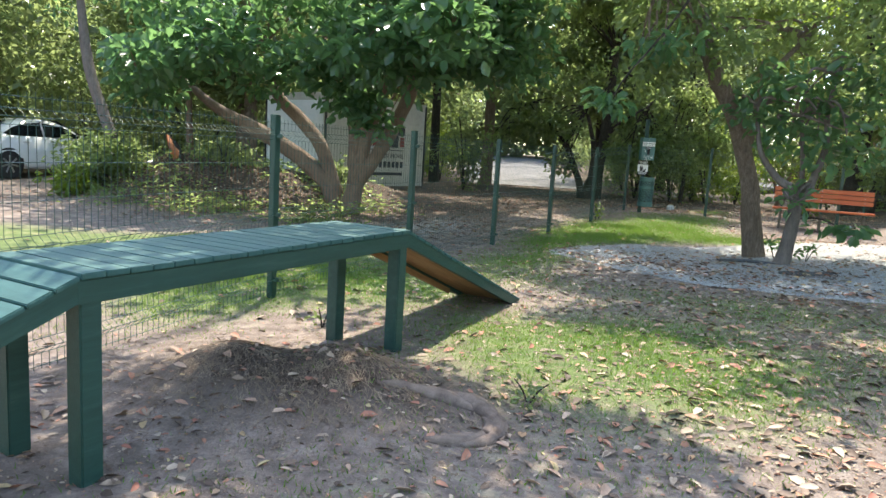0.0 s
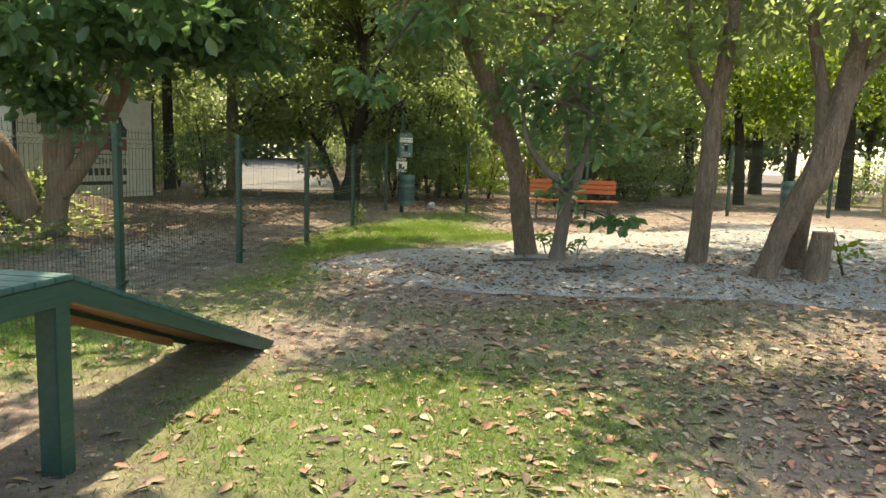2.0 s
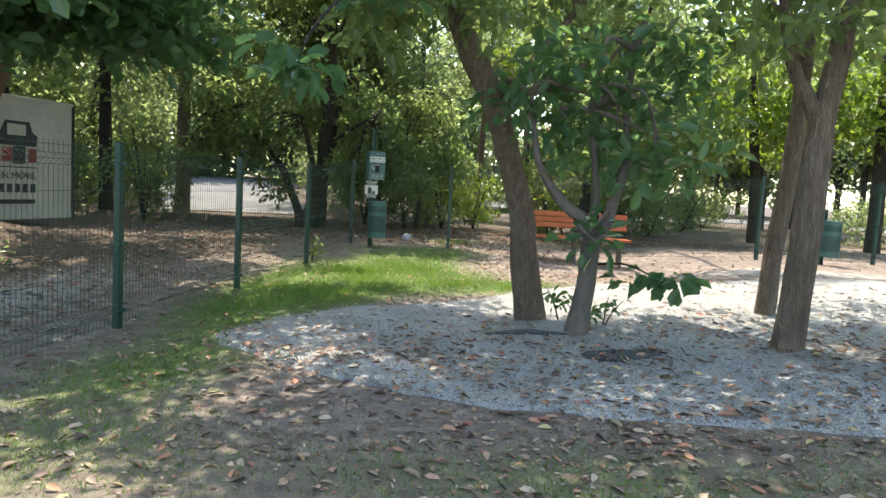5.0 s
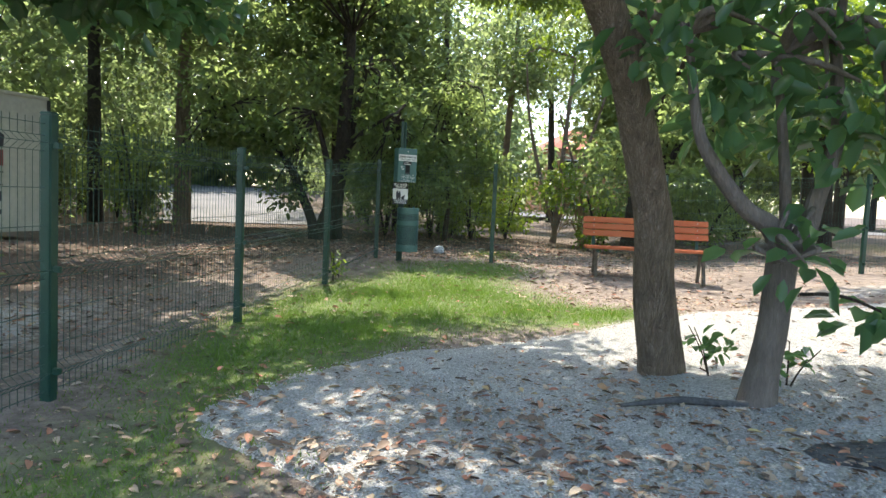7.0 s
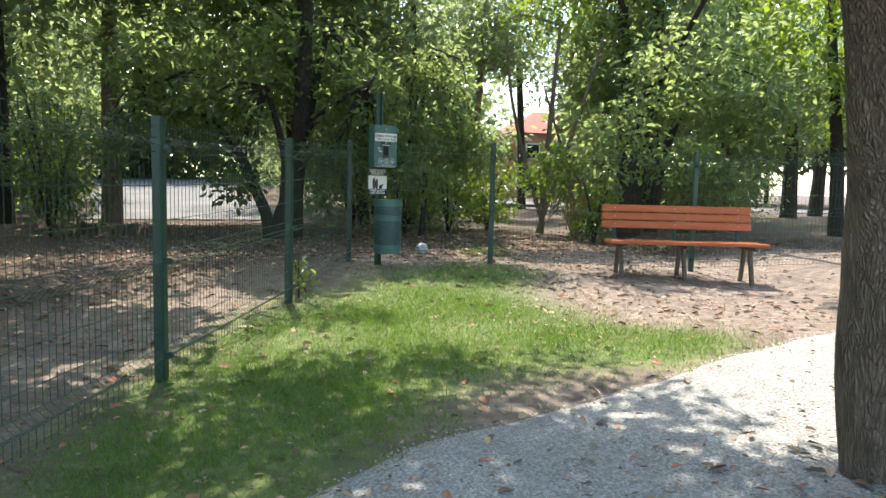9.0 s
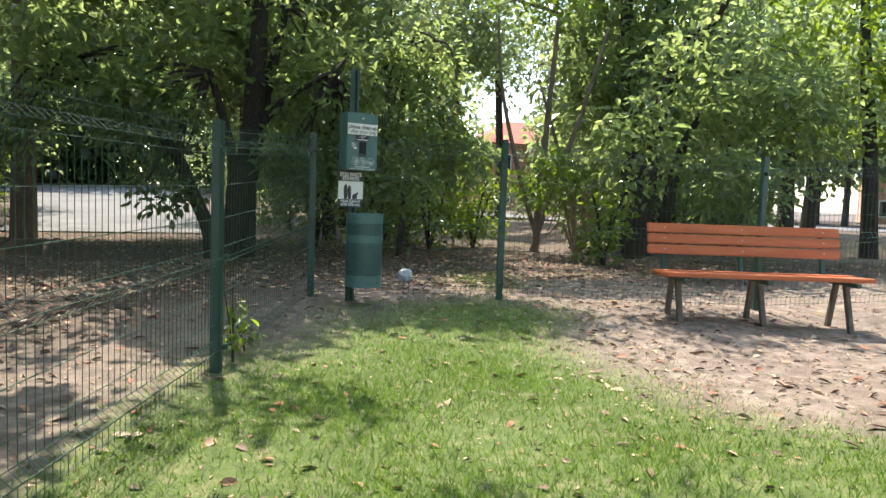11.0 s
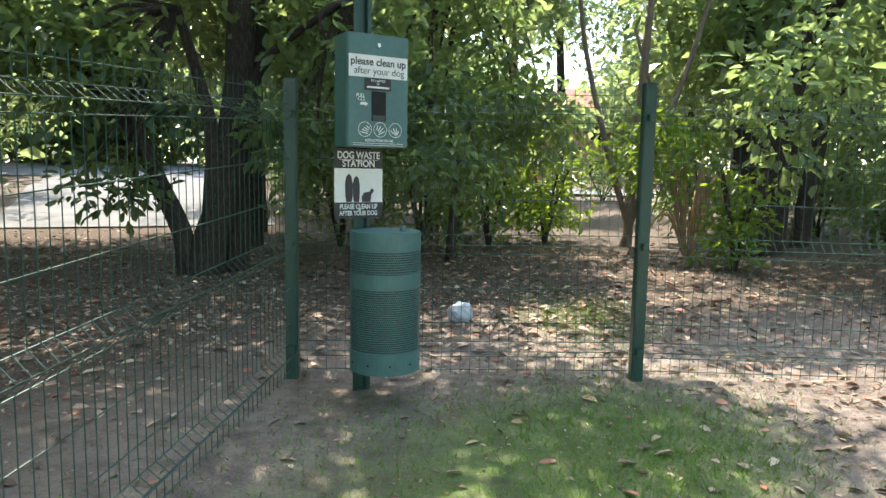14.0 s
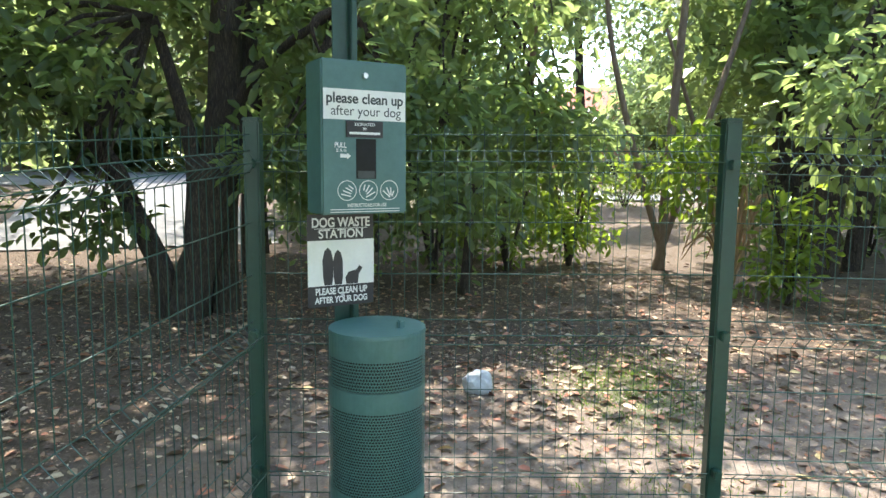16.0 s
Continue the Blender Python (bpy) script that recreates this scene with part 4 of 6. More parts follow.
def dry_fronds(x, y):
    """A clump of withered tan fronds standing under the trees."""
    ob = thing("dry_frond_clump", pose(x, y, float(gz(x, y))), "withered tan fronds drooping in a clump", "dead plant")
    rng = random.Random(77)
    mt = simple("dry_frond", [(0.3, (0.22, 0.135, 0.07)), (0.7, (0.42, 0.29, 0.16))], 8, 0.75, 0, 0.2, 0.002)
    for k in range(26):
        a, r, h = rng.uniform(0, 6.28), rng.uniform(0.2, 0.7), rng.uniform(0.5, 1.25)
        p = [(0.05 * math.cos(a), 0.05 * math.sin(a), 0.0), (r * 0.5 * math.cos(a), r * 0.5 * math.sin(a), h), (r * math.cos(a), r * math.sin(a), h * rng.uniform(0.3, 0.8))]
        part("frond", tube(p, [0.012, 0.02, 0.005], mt, "frond", 5), mt, ob)


dry_fronds(3.9, 10.2)


# ---- fence ----
POST_H, PANEL_H = 1.52, 1.50
POSTS = [(-2.40, -9.80), (-2.47, -6.97), (-2.235, -4.50), (-1.83, -2.25), (-1.46, 0.11), (-1.045, 2.545), (-0.587, 4.795), (1.21, 4.69), (3.82, 4.56), (6.9, 4.42), (9.16, 4.48), (11.7, 4.55)]
FOLDS = [(1.33, 1.41), (0.66, 0.76), (0.12, 0.20)]


def wire_mesh(name, pts, r):
    """A thin four-sided wire through the points."""
    verts, faces = [], []
    for i, p in enumerate(pts):
        p = Vector(p)
        d = (Vector(pts[min(i + 1, len(pts) - 1)]) - Vector(pts[max(i - 1, 0)])).normalized()
        u = d.cross(Vector((0.2, 1, 0.3))).normalized()
        v = d.cross(u)
        for k in range(4):
            a = 1.5708 * k + 0.785
            verts.append(p + (u * math.cos(a) + v * math.sin(a)) * r)
    for i in range(len(pts) - 1):
        for k in range(4):
            a, b2 = 4 * i + k, 4 * i + (k + 1) % 4
            faces.append((a, b2, b2 + 4, a + 4))
    return mesh_of(name, verts, faces, GREEN_WIRE)


def build_fence():
    up = [(0, 0, 0.03)]
    for lo, hi in reversed(FOLDS):
        up += [(0, 0, lo), (0, -0.05, (lo + hi) / 2), (0, 0, hi)]
    up += [(0, 0, PANEL_H)]
    upright = wire_mesh("upright_wire", up, 0.0017)
    levels = [(0.05, 0), (0.30, 0), (0.48, 0), (0.94, 0), (1.14, 0), (1.47, 0)]
    for lo, hi in FOLDS:
        levels += [(lo, 0), (hi, 0), ((lo + hi) / 2, -0.05)]
    cross = {}
    post = bmesh.new()
    box(0.062, 0.062, POST_H + 0.25, 0, 0, POST_H / 2 - 0.125, 0.006, bm=post)
    me_post = bpy.data.meshes.new("post_body")
    post.to_mesh(me_post)
    post.free()
    me_post.materials.append(GREEN_PAINT)
    cap = box(0.068, 0.068, 0.018, 0, 0, POST_H + 0.004, 0.006)
    me_cap = bpy.data.meshes.new("cap")
    cap.to_mesh(me_cap)
    cap.free()
    me_cap.materials.append(GREEN_PAINT)
    clip = box(0.03, 0.05, 0.035, 0, -0.045, 0, 0.004)
    me_clip = bpy.data.meshes.new("clip")
    clip.to_mesh(me_clip)
    clip.free()
    me_clip.materials.append(GREEN_PAINT)
    for k, (x, y) in enumerate(POSTS):
        j = min(k, len(POSTS) - 2)
        a = math.degrees(math.atan2(POSTS[j + 1][1] - POSTS[j][1], POSTS[j + 1][0] - POSTS[j][0]))
        z = float(gz(x, y))
        ob = thing("fence_post", pose(x, y, z, 0, 0, a), "dark green painted square steel fence post", "fence post", "fence posts")
        part("shaft", me_post, GREEN_PAINT, ob)
        part("cap", me_cap, GREEN_PAINT, ob)
        for zz in (1.36, 0.71, 0.16):
            part("clip", me_clip, GREEN_PAINT, ob, at=pose(0, 0, zz))
    for (x1, y1), (x2, y2) in zip(POSTS, POSTS[1:]):
        z1, z2 = float(gz(x1, y1)), float(gz(x2, y2))
        a = math.atan2(y2 - y1, x2 - x1)
        d = math.hypot(x2 - x1, y2 - y1)
        ob = thing("wire_fence", pose(x1, y1, (z1 + z2) / 2, 0, 0, math.degrees(a)), "green welded-wire fence panel with folded reinforcing ridges", "fence", "wire fences")
        n = int((d - 0.08) / 0.05)
        off = (d - (n - 1) * 0.05) / 2
        slope = (z2 - z1) / d
        for i in range(n):
            s = off + 0.05 * i
            part("upright_wire", upright, GREEN_WIRE, ob, at=pose(s, 0, (s - d / 2) * slope))
        key = round(d, 2)
        if key not in cross:
            cross[key] = wire_mesh("cross_wire", [(0.03, 0, 0), (d / 2, 0, 0), (d - 0.03, 0, 0)], 0.0023)
        for zz, yy in levels:
            part("cross_wire", cross[key], GREEN_WIRE, ob, at=pose(0, yy, zz - slope * d / 2) @ Matrix.Rotation(-math.atan(slope), 4, "Y"))


build_fence()


# ---- agility platform ----
def build_platform():
    A, B = Vector((-1.207, -10.09)), Vector((-0.845, -7.92))
    u = (B - A).normalized()
    L, W, H = (B - A).length, 0.57, 0.775
    ang = math.degrees(math.atan2(u.y, u.x))
    z0 = -0.02
    ob = thing("agility_platform", pose(A.x, A.y, z0, 0, 0, ang), "dark green painted wooden dog-walk platform with ramps", "dog ramp")
    # local x along the platform, y to the far side
    n = 22
    for k in range(n):
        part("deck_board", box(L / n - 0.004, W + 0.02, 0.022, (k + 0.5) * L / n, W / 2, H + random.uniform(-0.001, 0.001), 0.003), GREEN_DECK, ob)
    for y in (0.018, W - 0.018):
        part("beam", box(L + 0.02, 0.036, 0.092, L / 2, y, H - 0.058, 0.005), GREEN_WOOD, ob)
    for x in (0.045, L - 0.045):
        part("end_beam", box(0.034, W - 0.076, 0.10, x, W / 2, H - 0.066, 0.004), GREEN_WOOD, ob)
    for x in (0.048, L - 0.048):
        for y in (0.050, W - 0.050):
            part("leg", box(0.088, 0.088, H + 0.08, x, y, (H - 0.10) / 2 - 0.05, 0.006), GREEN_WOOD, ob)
    run, top = 1.92, H - 0.01
    tilt = math.degrees(math.atan2(top - 0.02, run))
    R = math.hypot(run, top - 0.02)
    for side in (0, 1):
        m = pose(L, 0, H, 0, tilt, 0) if side else pose(0, W, H, 0, 0, 180) @ pose(0, 0, 0, 0, tilt, 0)
        rp = part("ramp", box(R, W - 0.08, 0.014, R / 2, W / 2, -0.030, 0.002), RAW_WOOD, ob, "bare plywood underside of the ramp", at=m)
        for y in (0.018, W - 0.018):
            bm = bmesh.new()
            pts = [(0.0, 0.0), (R, 0.0), (R, -0.02), (R - 0.12, -0.062), (0.025, -0.078)]
            vs = [bm.verts.new((px, y + s * 0.017, pz - 0.012)) for s in (-1, 1) for px, pz in pts]
            bm.faces.new(vs[:5])
            bm.faces.new(reversed(vs[5:]))
            for i in range(5):
                j = (i + 1) % 5
                bm.faces.new((vs[i], vs[i + 5], vs[j + 5], vs[j]))
            bmesh.ops.recalc_face_normals(bm, faces=bm.faces)
            part("side_rail", bm, GREEN_WOOD, rp)
        if side:
            # bare stringer along the far edge
            part("stringer", box(R - 0.40, 0.02, 0.045, (R - 0.40) / 2 + 0.03, W - 0.06, -0.088, 0.003), RAW_WOOD, rp, "bare plywood stringer")
        for k in range(20):
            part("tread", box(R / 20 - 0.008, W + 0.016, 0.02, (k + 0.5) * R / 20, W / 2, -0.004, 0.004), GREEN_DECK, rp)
    return ob


build_platform()


# ---- waste station ----
def perforated_shell(r, z0, z1, cell):
    nu = int(6.2832 * r / cell)
    nv = max(1, int((z1 - z0) / cell))
    ch = (z1 - z0) / nv
    verts, faces = [], []
    for j in range(nv):
        for i in range(nu):
            i2 = i + 0.5 * (j % 2)
            base = len(verts)
            cu, cv = i2 + 0.5, j + 0.5
            q = [(-0.5, -0.5), (0.5, -0.5), (0.5, 0.5), (-0.5, 0.5), (0, -0.45), (0.45, 0), (0, 0.45), (-0.45, 0)]
            for du, dv in q:
                a = 6.2832 * (cu + du) / nu
                verts.append((r * math.cos(a), r * math.sin(a), z0 + (cv + dv) * ch))
            for e in range(4):
                f = (e + 1) % 4
                faces.append((base + e, base + f, base + 4 + e))
                faces.append((base + f, base + 4 + f, base + 4 + e))
    return mesh_of("perforated_band", verts, faces, STATION_GREEN)


def channel_pole(h):
    bm = bmesh.new()
    box(0.052, 0.006, h, 0, 0, h / 2, 0.002, bm=bm)
    for s in (-1, 1):
        box(0.006, 0.028, h, s * 0.026, -0.012, h / 2, 0.002, bm=bm)
        box(0.022, 0.006, h, s * 0.036, -0.026, h / 2, 0.002, bm=bm)
    return bm


def waste_bin(parent, cx, cy, z0, z1, r):
    """A round steel bin: body bands, perforated bands, rim, lid, knob."""
    h = z1 - z0
    ob = part("bin", cyl(r, r, 0.10, cx, cy, z0 + 0.05, 48), STATION_GREEN, parent)
    part("middle_band", cyl(r, r, 0.07, cx, cy, z0 + h * 0.66, 48), STATION_GREEN, ob)
    part("upper_band", cyl(r, r, 0.075, cx, cy, z1 - 0.045, 48), STATION_GREEN, ob)
    for a, b2 in ((z0 + 0.095, z0 + h * 0.66 - 0.033), (z0 + h * 0.66 + 0.033, z1 - 0.08)):
        sh = perforated_shell(r * 0.998, a, b2, 0.0100)
        part("perforated_band", sh, STATION_GREEN, ob, at=pose(cx, cy, 0))
    part("liner", cyl(r * 0.94, r * 0.94, h - 0.06, cx, cy, z0 + h / 2, 32), BLACK, ob, "black liner inside the bin")
    lid = part("lid", cyl(r * 1.012, r * 1.0, 0.012, cx, cy, z1 - 0.002, 48), STATION_GREEN, ob)
    part("hasp", box(0.025, 0.02, 0.03, cx + 0.06, cy - 0.06, z1 + 0.016, 0.004), STATION_GREEN, lid)
    for k in range(10):
        a = 6.2832 * k / 10
        part("rivet", cyl(0.006, 0.004, 0.006, 0, 0, 0, 8, pose(cx + (r + 0.001) * math.cos(a), cy + (r + 0.001) * math.sin(a), z0 + 0.045) @ Matrix.Rotation(a, 4, "Z") @ Matrix.Rotation(1.5708, 4, "Y")), BLACK, ob)
    return ob


FACE = Matrix.Rotation(radians(90), 4, "X")


def build_station():
    x, y = -0.235, 4.64
    z = float(gz(x, y))
    ob = thing("dog_waste_station", pose(x, y, z, 0, 0, 27), "green dog waste station with bag dispenser, sign and perforated bin", "waste station")
    part("pole", channel_pole(2.12), GREEN_PAINT, ob)
    b0, b1, w, d, yf = 1.205, 1.712, 0.31, 0.15, -0.185
    cx = 0.008
    disp = part("dispenser", box(w, d, b1 - b0, cx, yf + d / 2, (b0 + b1) / 2, 0.006), STATION_GREEN, ob)
    f = yf - 0.0012
    H = b1 - b0

    def fy(v):
        return b0 + H * v

    part("label_panel", box(w * 0.955, 0.002, H * 0.195, cx, f, fy(0.715), 0), SIGN_WHITE, disp, "white printed label")
    words("please clean up", 0.047, PRINT_DARK, disp, pose(cx, f - 0.0014, fy(0.752)) @ FACE, bold=0.0011, squeeze=0.97)
    words("after your dog", 0.045, PRINT_DARK, disp, pose(cx + 0.004, f - 0.0014, fy(0.672)) @ FACE, squeeze=0.97)
    part("donor_plate", box(w * 0.43, 0.004, H * 0.108, cx - 0.004, f - 0.0022, fy(0.558), 0.001), SIGN_DARK, disp, "small black plate")
    words("DONATED", 0.015, SIGN_WHITE, disp, pose(cx - 0.004, f - 0.0048, fy(0.588)) @ FACE)
    words("BY", 0.013, SIGN_WHITE, disp, pose(cx - 0.004, f - 0.0048, fy(0.560)) @ FACE)
    part("plate_bar", box(w * 0.36, 0.001, 0.008, cx - 0.004, f - 0.0046, fy(0.532), 0), SIGN_WHITE, disp)
    part("slot", box(w * 0.235, 0.003, H * 0.262, cx + 0.002, f, fy(0.365), 0.0014), BLACK, disp, "dark rounded bag slot")
    part("slot_tray", box(w * 0.20, 0.003, H * 0.05, cx + 0.002, f - 0.001, fy(0.262), 0.001), PRINT_DARK, disp)
    words("PULL", 0.024, SIGN_WHITE, disp, pose(cx - w * 0.29, f - 0.0006, fy(0.452)) @ FACE, bold=0.0004, squeeze=0.8)
    words("B A G", 0.016, SIGN_WHITE, disp, pose(cx - w * 0.28, f - 0.0006, fy(0.418)) @ FACE, squeeze=0.9)
    arrow = bmesh.new()
    av = [arrow.verts.new((px * 0.001, 0, pz * 0.001)) for px, pz in ((-18, -5), (6, -5), (6, -11), (20, 1), (6, 11), (6, 6), (-18, 8))]
    arrow.faces.new(av)
    part("arrow", arrow, SIGN_WHITE, disp, at=pose(cx - w * 0.235, f - 0.0012, fy(0.382)))
    for k in range(3):
        mx = cx + w * (-0.235 + 0.25 * k) + 0.005
        ring = bmesh.new()
        n = 32
        o = [ring.verts.new((0.034 * math.cos(6.2832 * i / n), 0, 0.034 * math.sin(6.2832 * i / n))) for i in range(n)]
        q = [ring.verts.new((0.0315 * math.cos(6.2832 * i / n), 0, 0.0315 * math.sin(6.2832 * i / n))) for i in range(n)]
        for i in range(n):
            j = (i + 1) % n
            ring.faces.new((o[i], o[j], q[j], q[i]))
        g = part("pictogram_ring", ring, SIGN_WHITE, disp, at=pose(mx, f - 0.001, fy(0.157)))
        for i in range(4):
            part("pictogram_bar", box(0.036 - 0.005 * i, 0.001, 0.004, 0.002 * i, 0, -0.016 + 0.011 * i, 0, Matrix.Rotation(radians((25, -55, 80)[k] * (0.5 + 0.3 * i)), 4, "Y")), SIGN_WHITE, g)
    words("INSTRUCTIONS FOR USE", 0.0165, SIGN_WHITE, disp, pose(cx + 0.005, f - 0.0006, fy(0.058)) @ FACE, bold=0.0002, squeeze=0.78)
    for v in (0.033, 0.016):
        part("rule", box(w * 0.82, 0.001, 0.0022, cx, f - 0.0006, fy(v), 0), SIGN_WHITE, disp)
    part("lock", cyl(0.010, 0.009, 0.008, 0, 0, 0, 16, pose(cx, f - 0.003, fy(0.905)) @ FACE), STEEL, disp, "small steel lock")
    # sign below the dispenser
    sw, s0, s1, sx = 0.25, 0.868, 1.198, -0.03
    sy = -0.052
    sign = part("sign_plate", box(sw, 0.003, s1 - s0, sx, sy, (s0 + s1) / 2, 0.0012), SIGN_DARK, ob, "dark sign with a white picture field")
    part("picture_field", box(sw, 0.002, (s1 - s0) * 0.49, sx, sy - 0.0022, s0 + (s1 - s0) * 0.475, 0), SIGN_WHITE, sign)
    g = sy - 0.0022
    words("DOG WASTE", 0.047, SIGN_WHITE, sign, pose(sx, g, s0 + (s1 - s0) * 0.905) @ FACE, bold=0.0011, squeeze=0.80)
    part("rule", box(sw * 0.8, 0.001, 0.002, sx, g, s0 + (s1 - s0) * 0.845, 0), SIGN_WHITE, sign)
    words("STATION", 0.044, SIGN_WHITE, sign, pose(sx, g, s0 + (s1 - s0) * 0.785) @ FACE, bold=0.0009, squeeze=0.92)
    words("PLEASE CLEAN UP", 0.033, SIGN_WHITE, sign, pose(sx, g, s0 + (s1 - s0) * 0.165) @ FACE, bold=0.0009, squeeze=0.74)
    words("AFTER YOUR DOG", 0.031, SIGN_WHITE, sign, pose(sx, g, s0 + (s1 - s0) * 0.07) @ FACE, bold=0.0009, squeeze=0.76)
    fz, h2 = s0 + (s1 - s0) * 0.235, (s1 - s0)

    def flat(pts, name):
        bm = bmesh.new()
        bm.faces.new([bm.verts.new((px, 0, pz)) for px, pz in pts])
        bmesh.ops.triangulate(bm, faces=bm.faces)
        return part(name, bm, SIGN_DARK, sign, at=pose(sx, sy - 0.0036, fz))

    for ox, sc in ((-0.052, 1.0), (-0.014, 0.93)):
        pts = [(-0.013, 0), (0.016, 0), (0.020, 0.03), (0.020, 0.09), (0.013, 0.122), (0.0, 0.135), (-0.012, 0.122), (-0.020, 0.09), (-0.018, 0.03)]
        flat([(ox + px * sc, pz * sc) for px, pz in pts], "plain_mark")
    low = [(0.018, 0.0), (0.062, 0.0), (0.066, 0.034), (0.080, 0.055), (0.068, 0.066), (0.056, 0.050), (0.026, 0.044), (0.014, 0.024)]
    flat(low, "plain_mark")
    for v in (0.80, 0.12):
        part("bolt", cyl(0.006, 0.005, 0.005, 0, 0, 0, 10, pose(sx + 0.004, sy - 0.004, s0 + h2 * v) @ FACE), STEEL, sign)
    waste_bin(ob, 0.036, -0.215, 0.165, 0.815, 0.166)
    part("bracket", box(0.03, 0.06, 0.04, 0, -0.035, 0.72, 0.003), GREEN_PAINT, ob)
    return ob


build_station()


def build_far_bin():
    x, y = 7.95, 4.15
    ob = thing("dog_waste_bin", pose(x, y, float(gz(x, y)), 0, 0, 10), "dark green waste bin on a post by the fence", "waste bin")
    part("pole", channel_pole(1.0), GREEN_PAINT, ob)
    waste_bin(ob, 0, -0.2, 0.16, 0.80, 0.166)


build_far_bin()


# ---- bench ----
LEG_BROWN = simple("bench_leg_brown", [(0.3, (0.075, 0.062, 0.050)), (0.7, (0.17, 0.145, 0.115))], 9, 0.75, 0, 0.3, 0.002)


def build_bench():
    L = 1.83
    x, y = 2.50, 4.02
    ob = thing("park_bench", pose(x, y, float(gz(x + 0.9, y)) - 0.04, 0, 0, -7), "orange-brown slatted park bench on grey-brown splayed legs", "bench")
    # local x along the bench, front towards -y
    lean = 14
    back = Matrix.Translation((0, 0.29, 0.52)) @ Matrix.Rotation(radians(-lean), 4, "X")
    for k in range(3):
        part("back_slat", box(L, 0.036, 0.088, L / 2, 0, 0.125 + 0.102 * k, 0.008, back), BENCH_ORANGE, ob)
    for k in range(4):
        part("seat_slat", box(L, 0.088, 0.036, L / 2, -0.21 + 0.100 * k, 0.445 + 0.006 * abs(k - 2), 0.008), BENCH_ORANGE, ob)
    for xx in (0.16, L / 2 - 0.02, L - 0.16):
        leg = bmesh.new()
        box(0.045, 0.045, 0.46, 0, 0, 0.20, 0.005, Matrix.Translation((xx, -0.19, 0)) @ Matrix.Rotation(radians(-17), 4, "X"), leg)
        part("front_leg", leg, LEG_BROWN, ob)
        leg = bmesh.new()
        box(0.045, 0.045, 0.46, 0, 0, 0.20, 0.005, Matrix.Translation((xx, 0.16, 0)) @ Matrix.Rotation(radians(12), 4, "X"), leg)
        part("rear_leg", leg, LEG_BROWN, ob)
        part("seat_support", box(0.045, 0.50, 0.035, xx, -0.01, 0.41, 0.005), GREEN_PAINT, ob)
        part("back_support", box(0.045, 0.03, 0.46, xx, 0.035, 0.14, 0.005, back), GREEN_PAINT, ob)
        for k in range(3):
            part("bolt", cyl(0.007, 0.006, 0.006, 0, 0, 0, 8, back @ pose(xx, -0.021, 0.125 + 0.102 * k) @ FACE), STEEL, ob)
    return ob


build_bench()

# ---- storage container beyond the fence ----
CONTAINER_BEIGE = simple("container_beige", [(0.25, (0.40, 0.37, 0.30)), (0.6, (0.52, 0.49, 0.41)), (0.85, (0.60, 0.57, 0.49))], 1.2, 0.6, 0, 0.15, 0.004)
CONTAINER_DARK = simple("container_frame", [(0.3, (0.012, 0.012, 0.013)), (0.7, (0.03, 0.03, 0.03))], 5, 0.6, 0, 0.1, 0.002)
PRINT_RED = simple("print_red", [(0.3, (0.20, 0.030, 0.022)), (0.7, (0.28, 0.045, 0.03))], 10, 0.6, 0, 0)


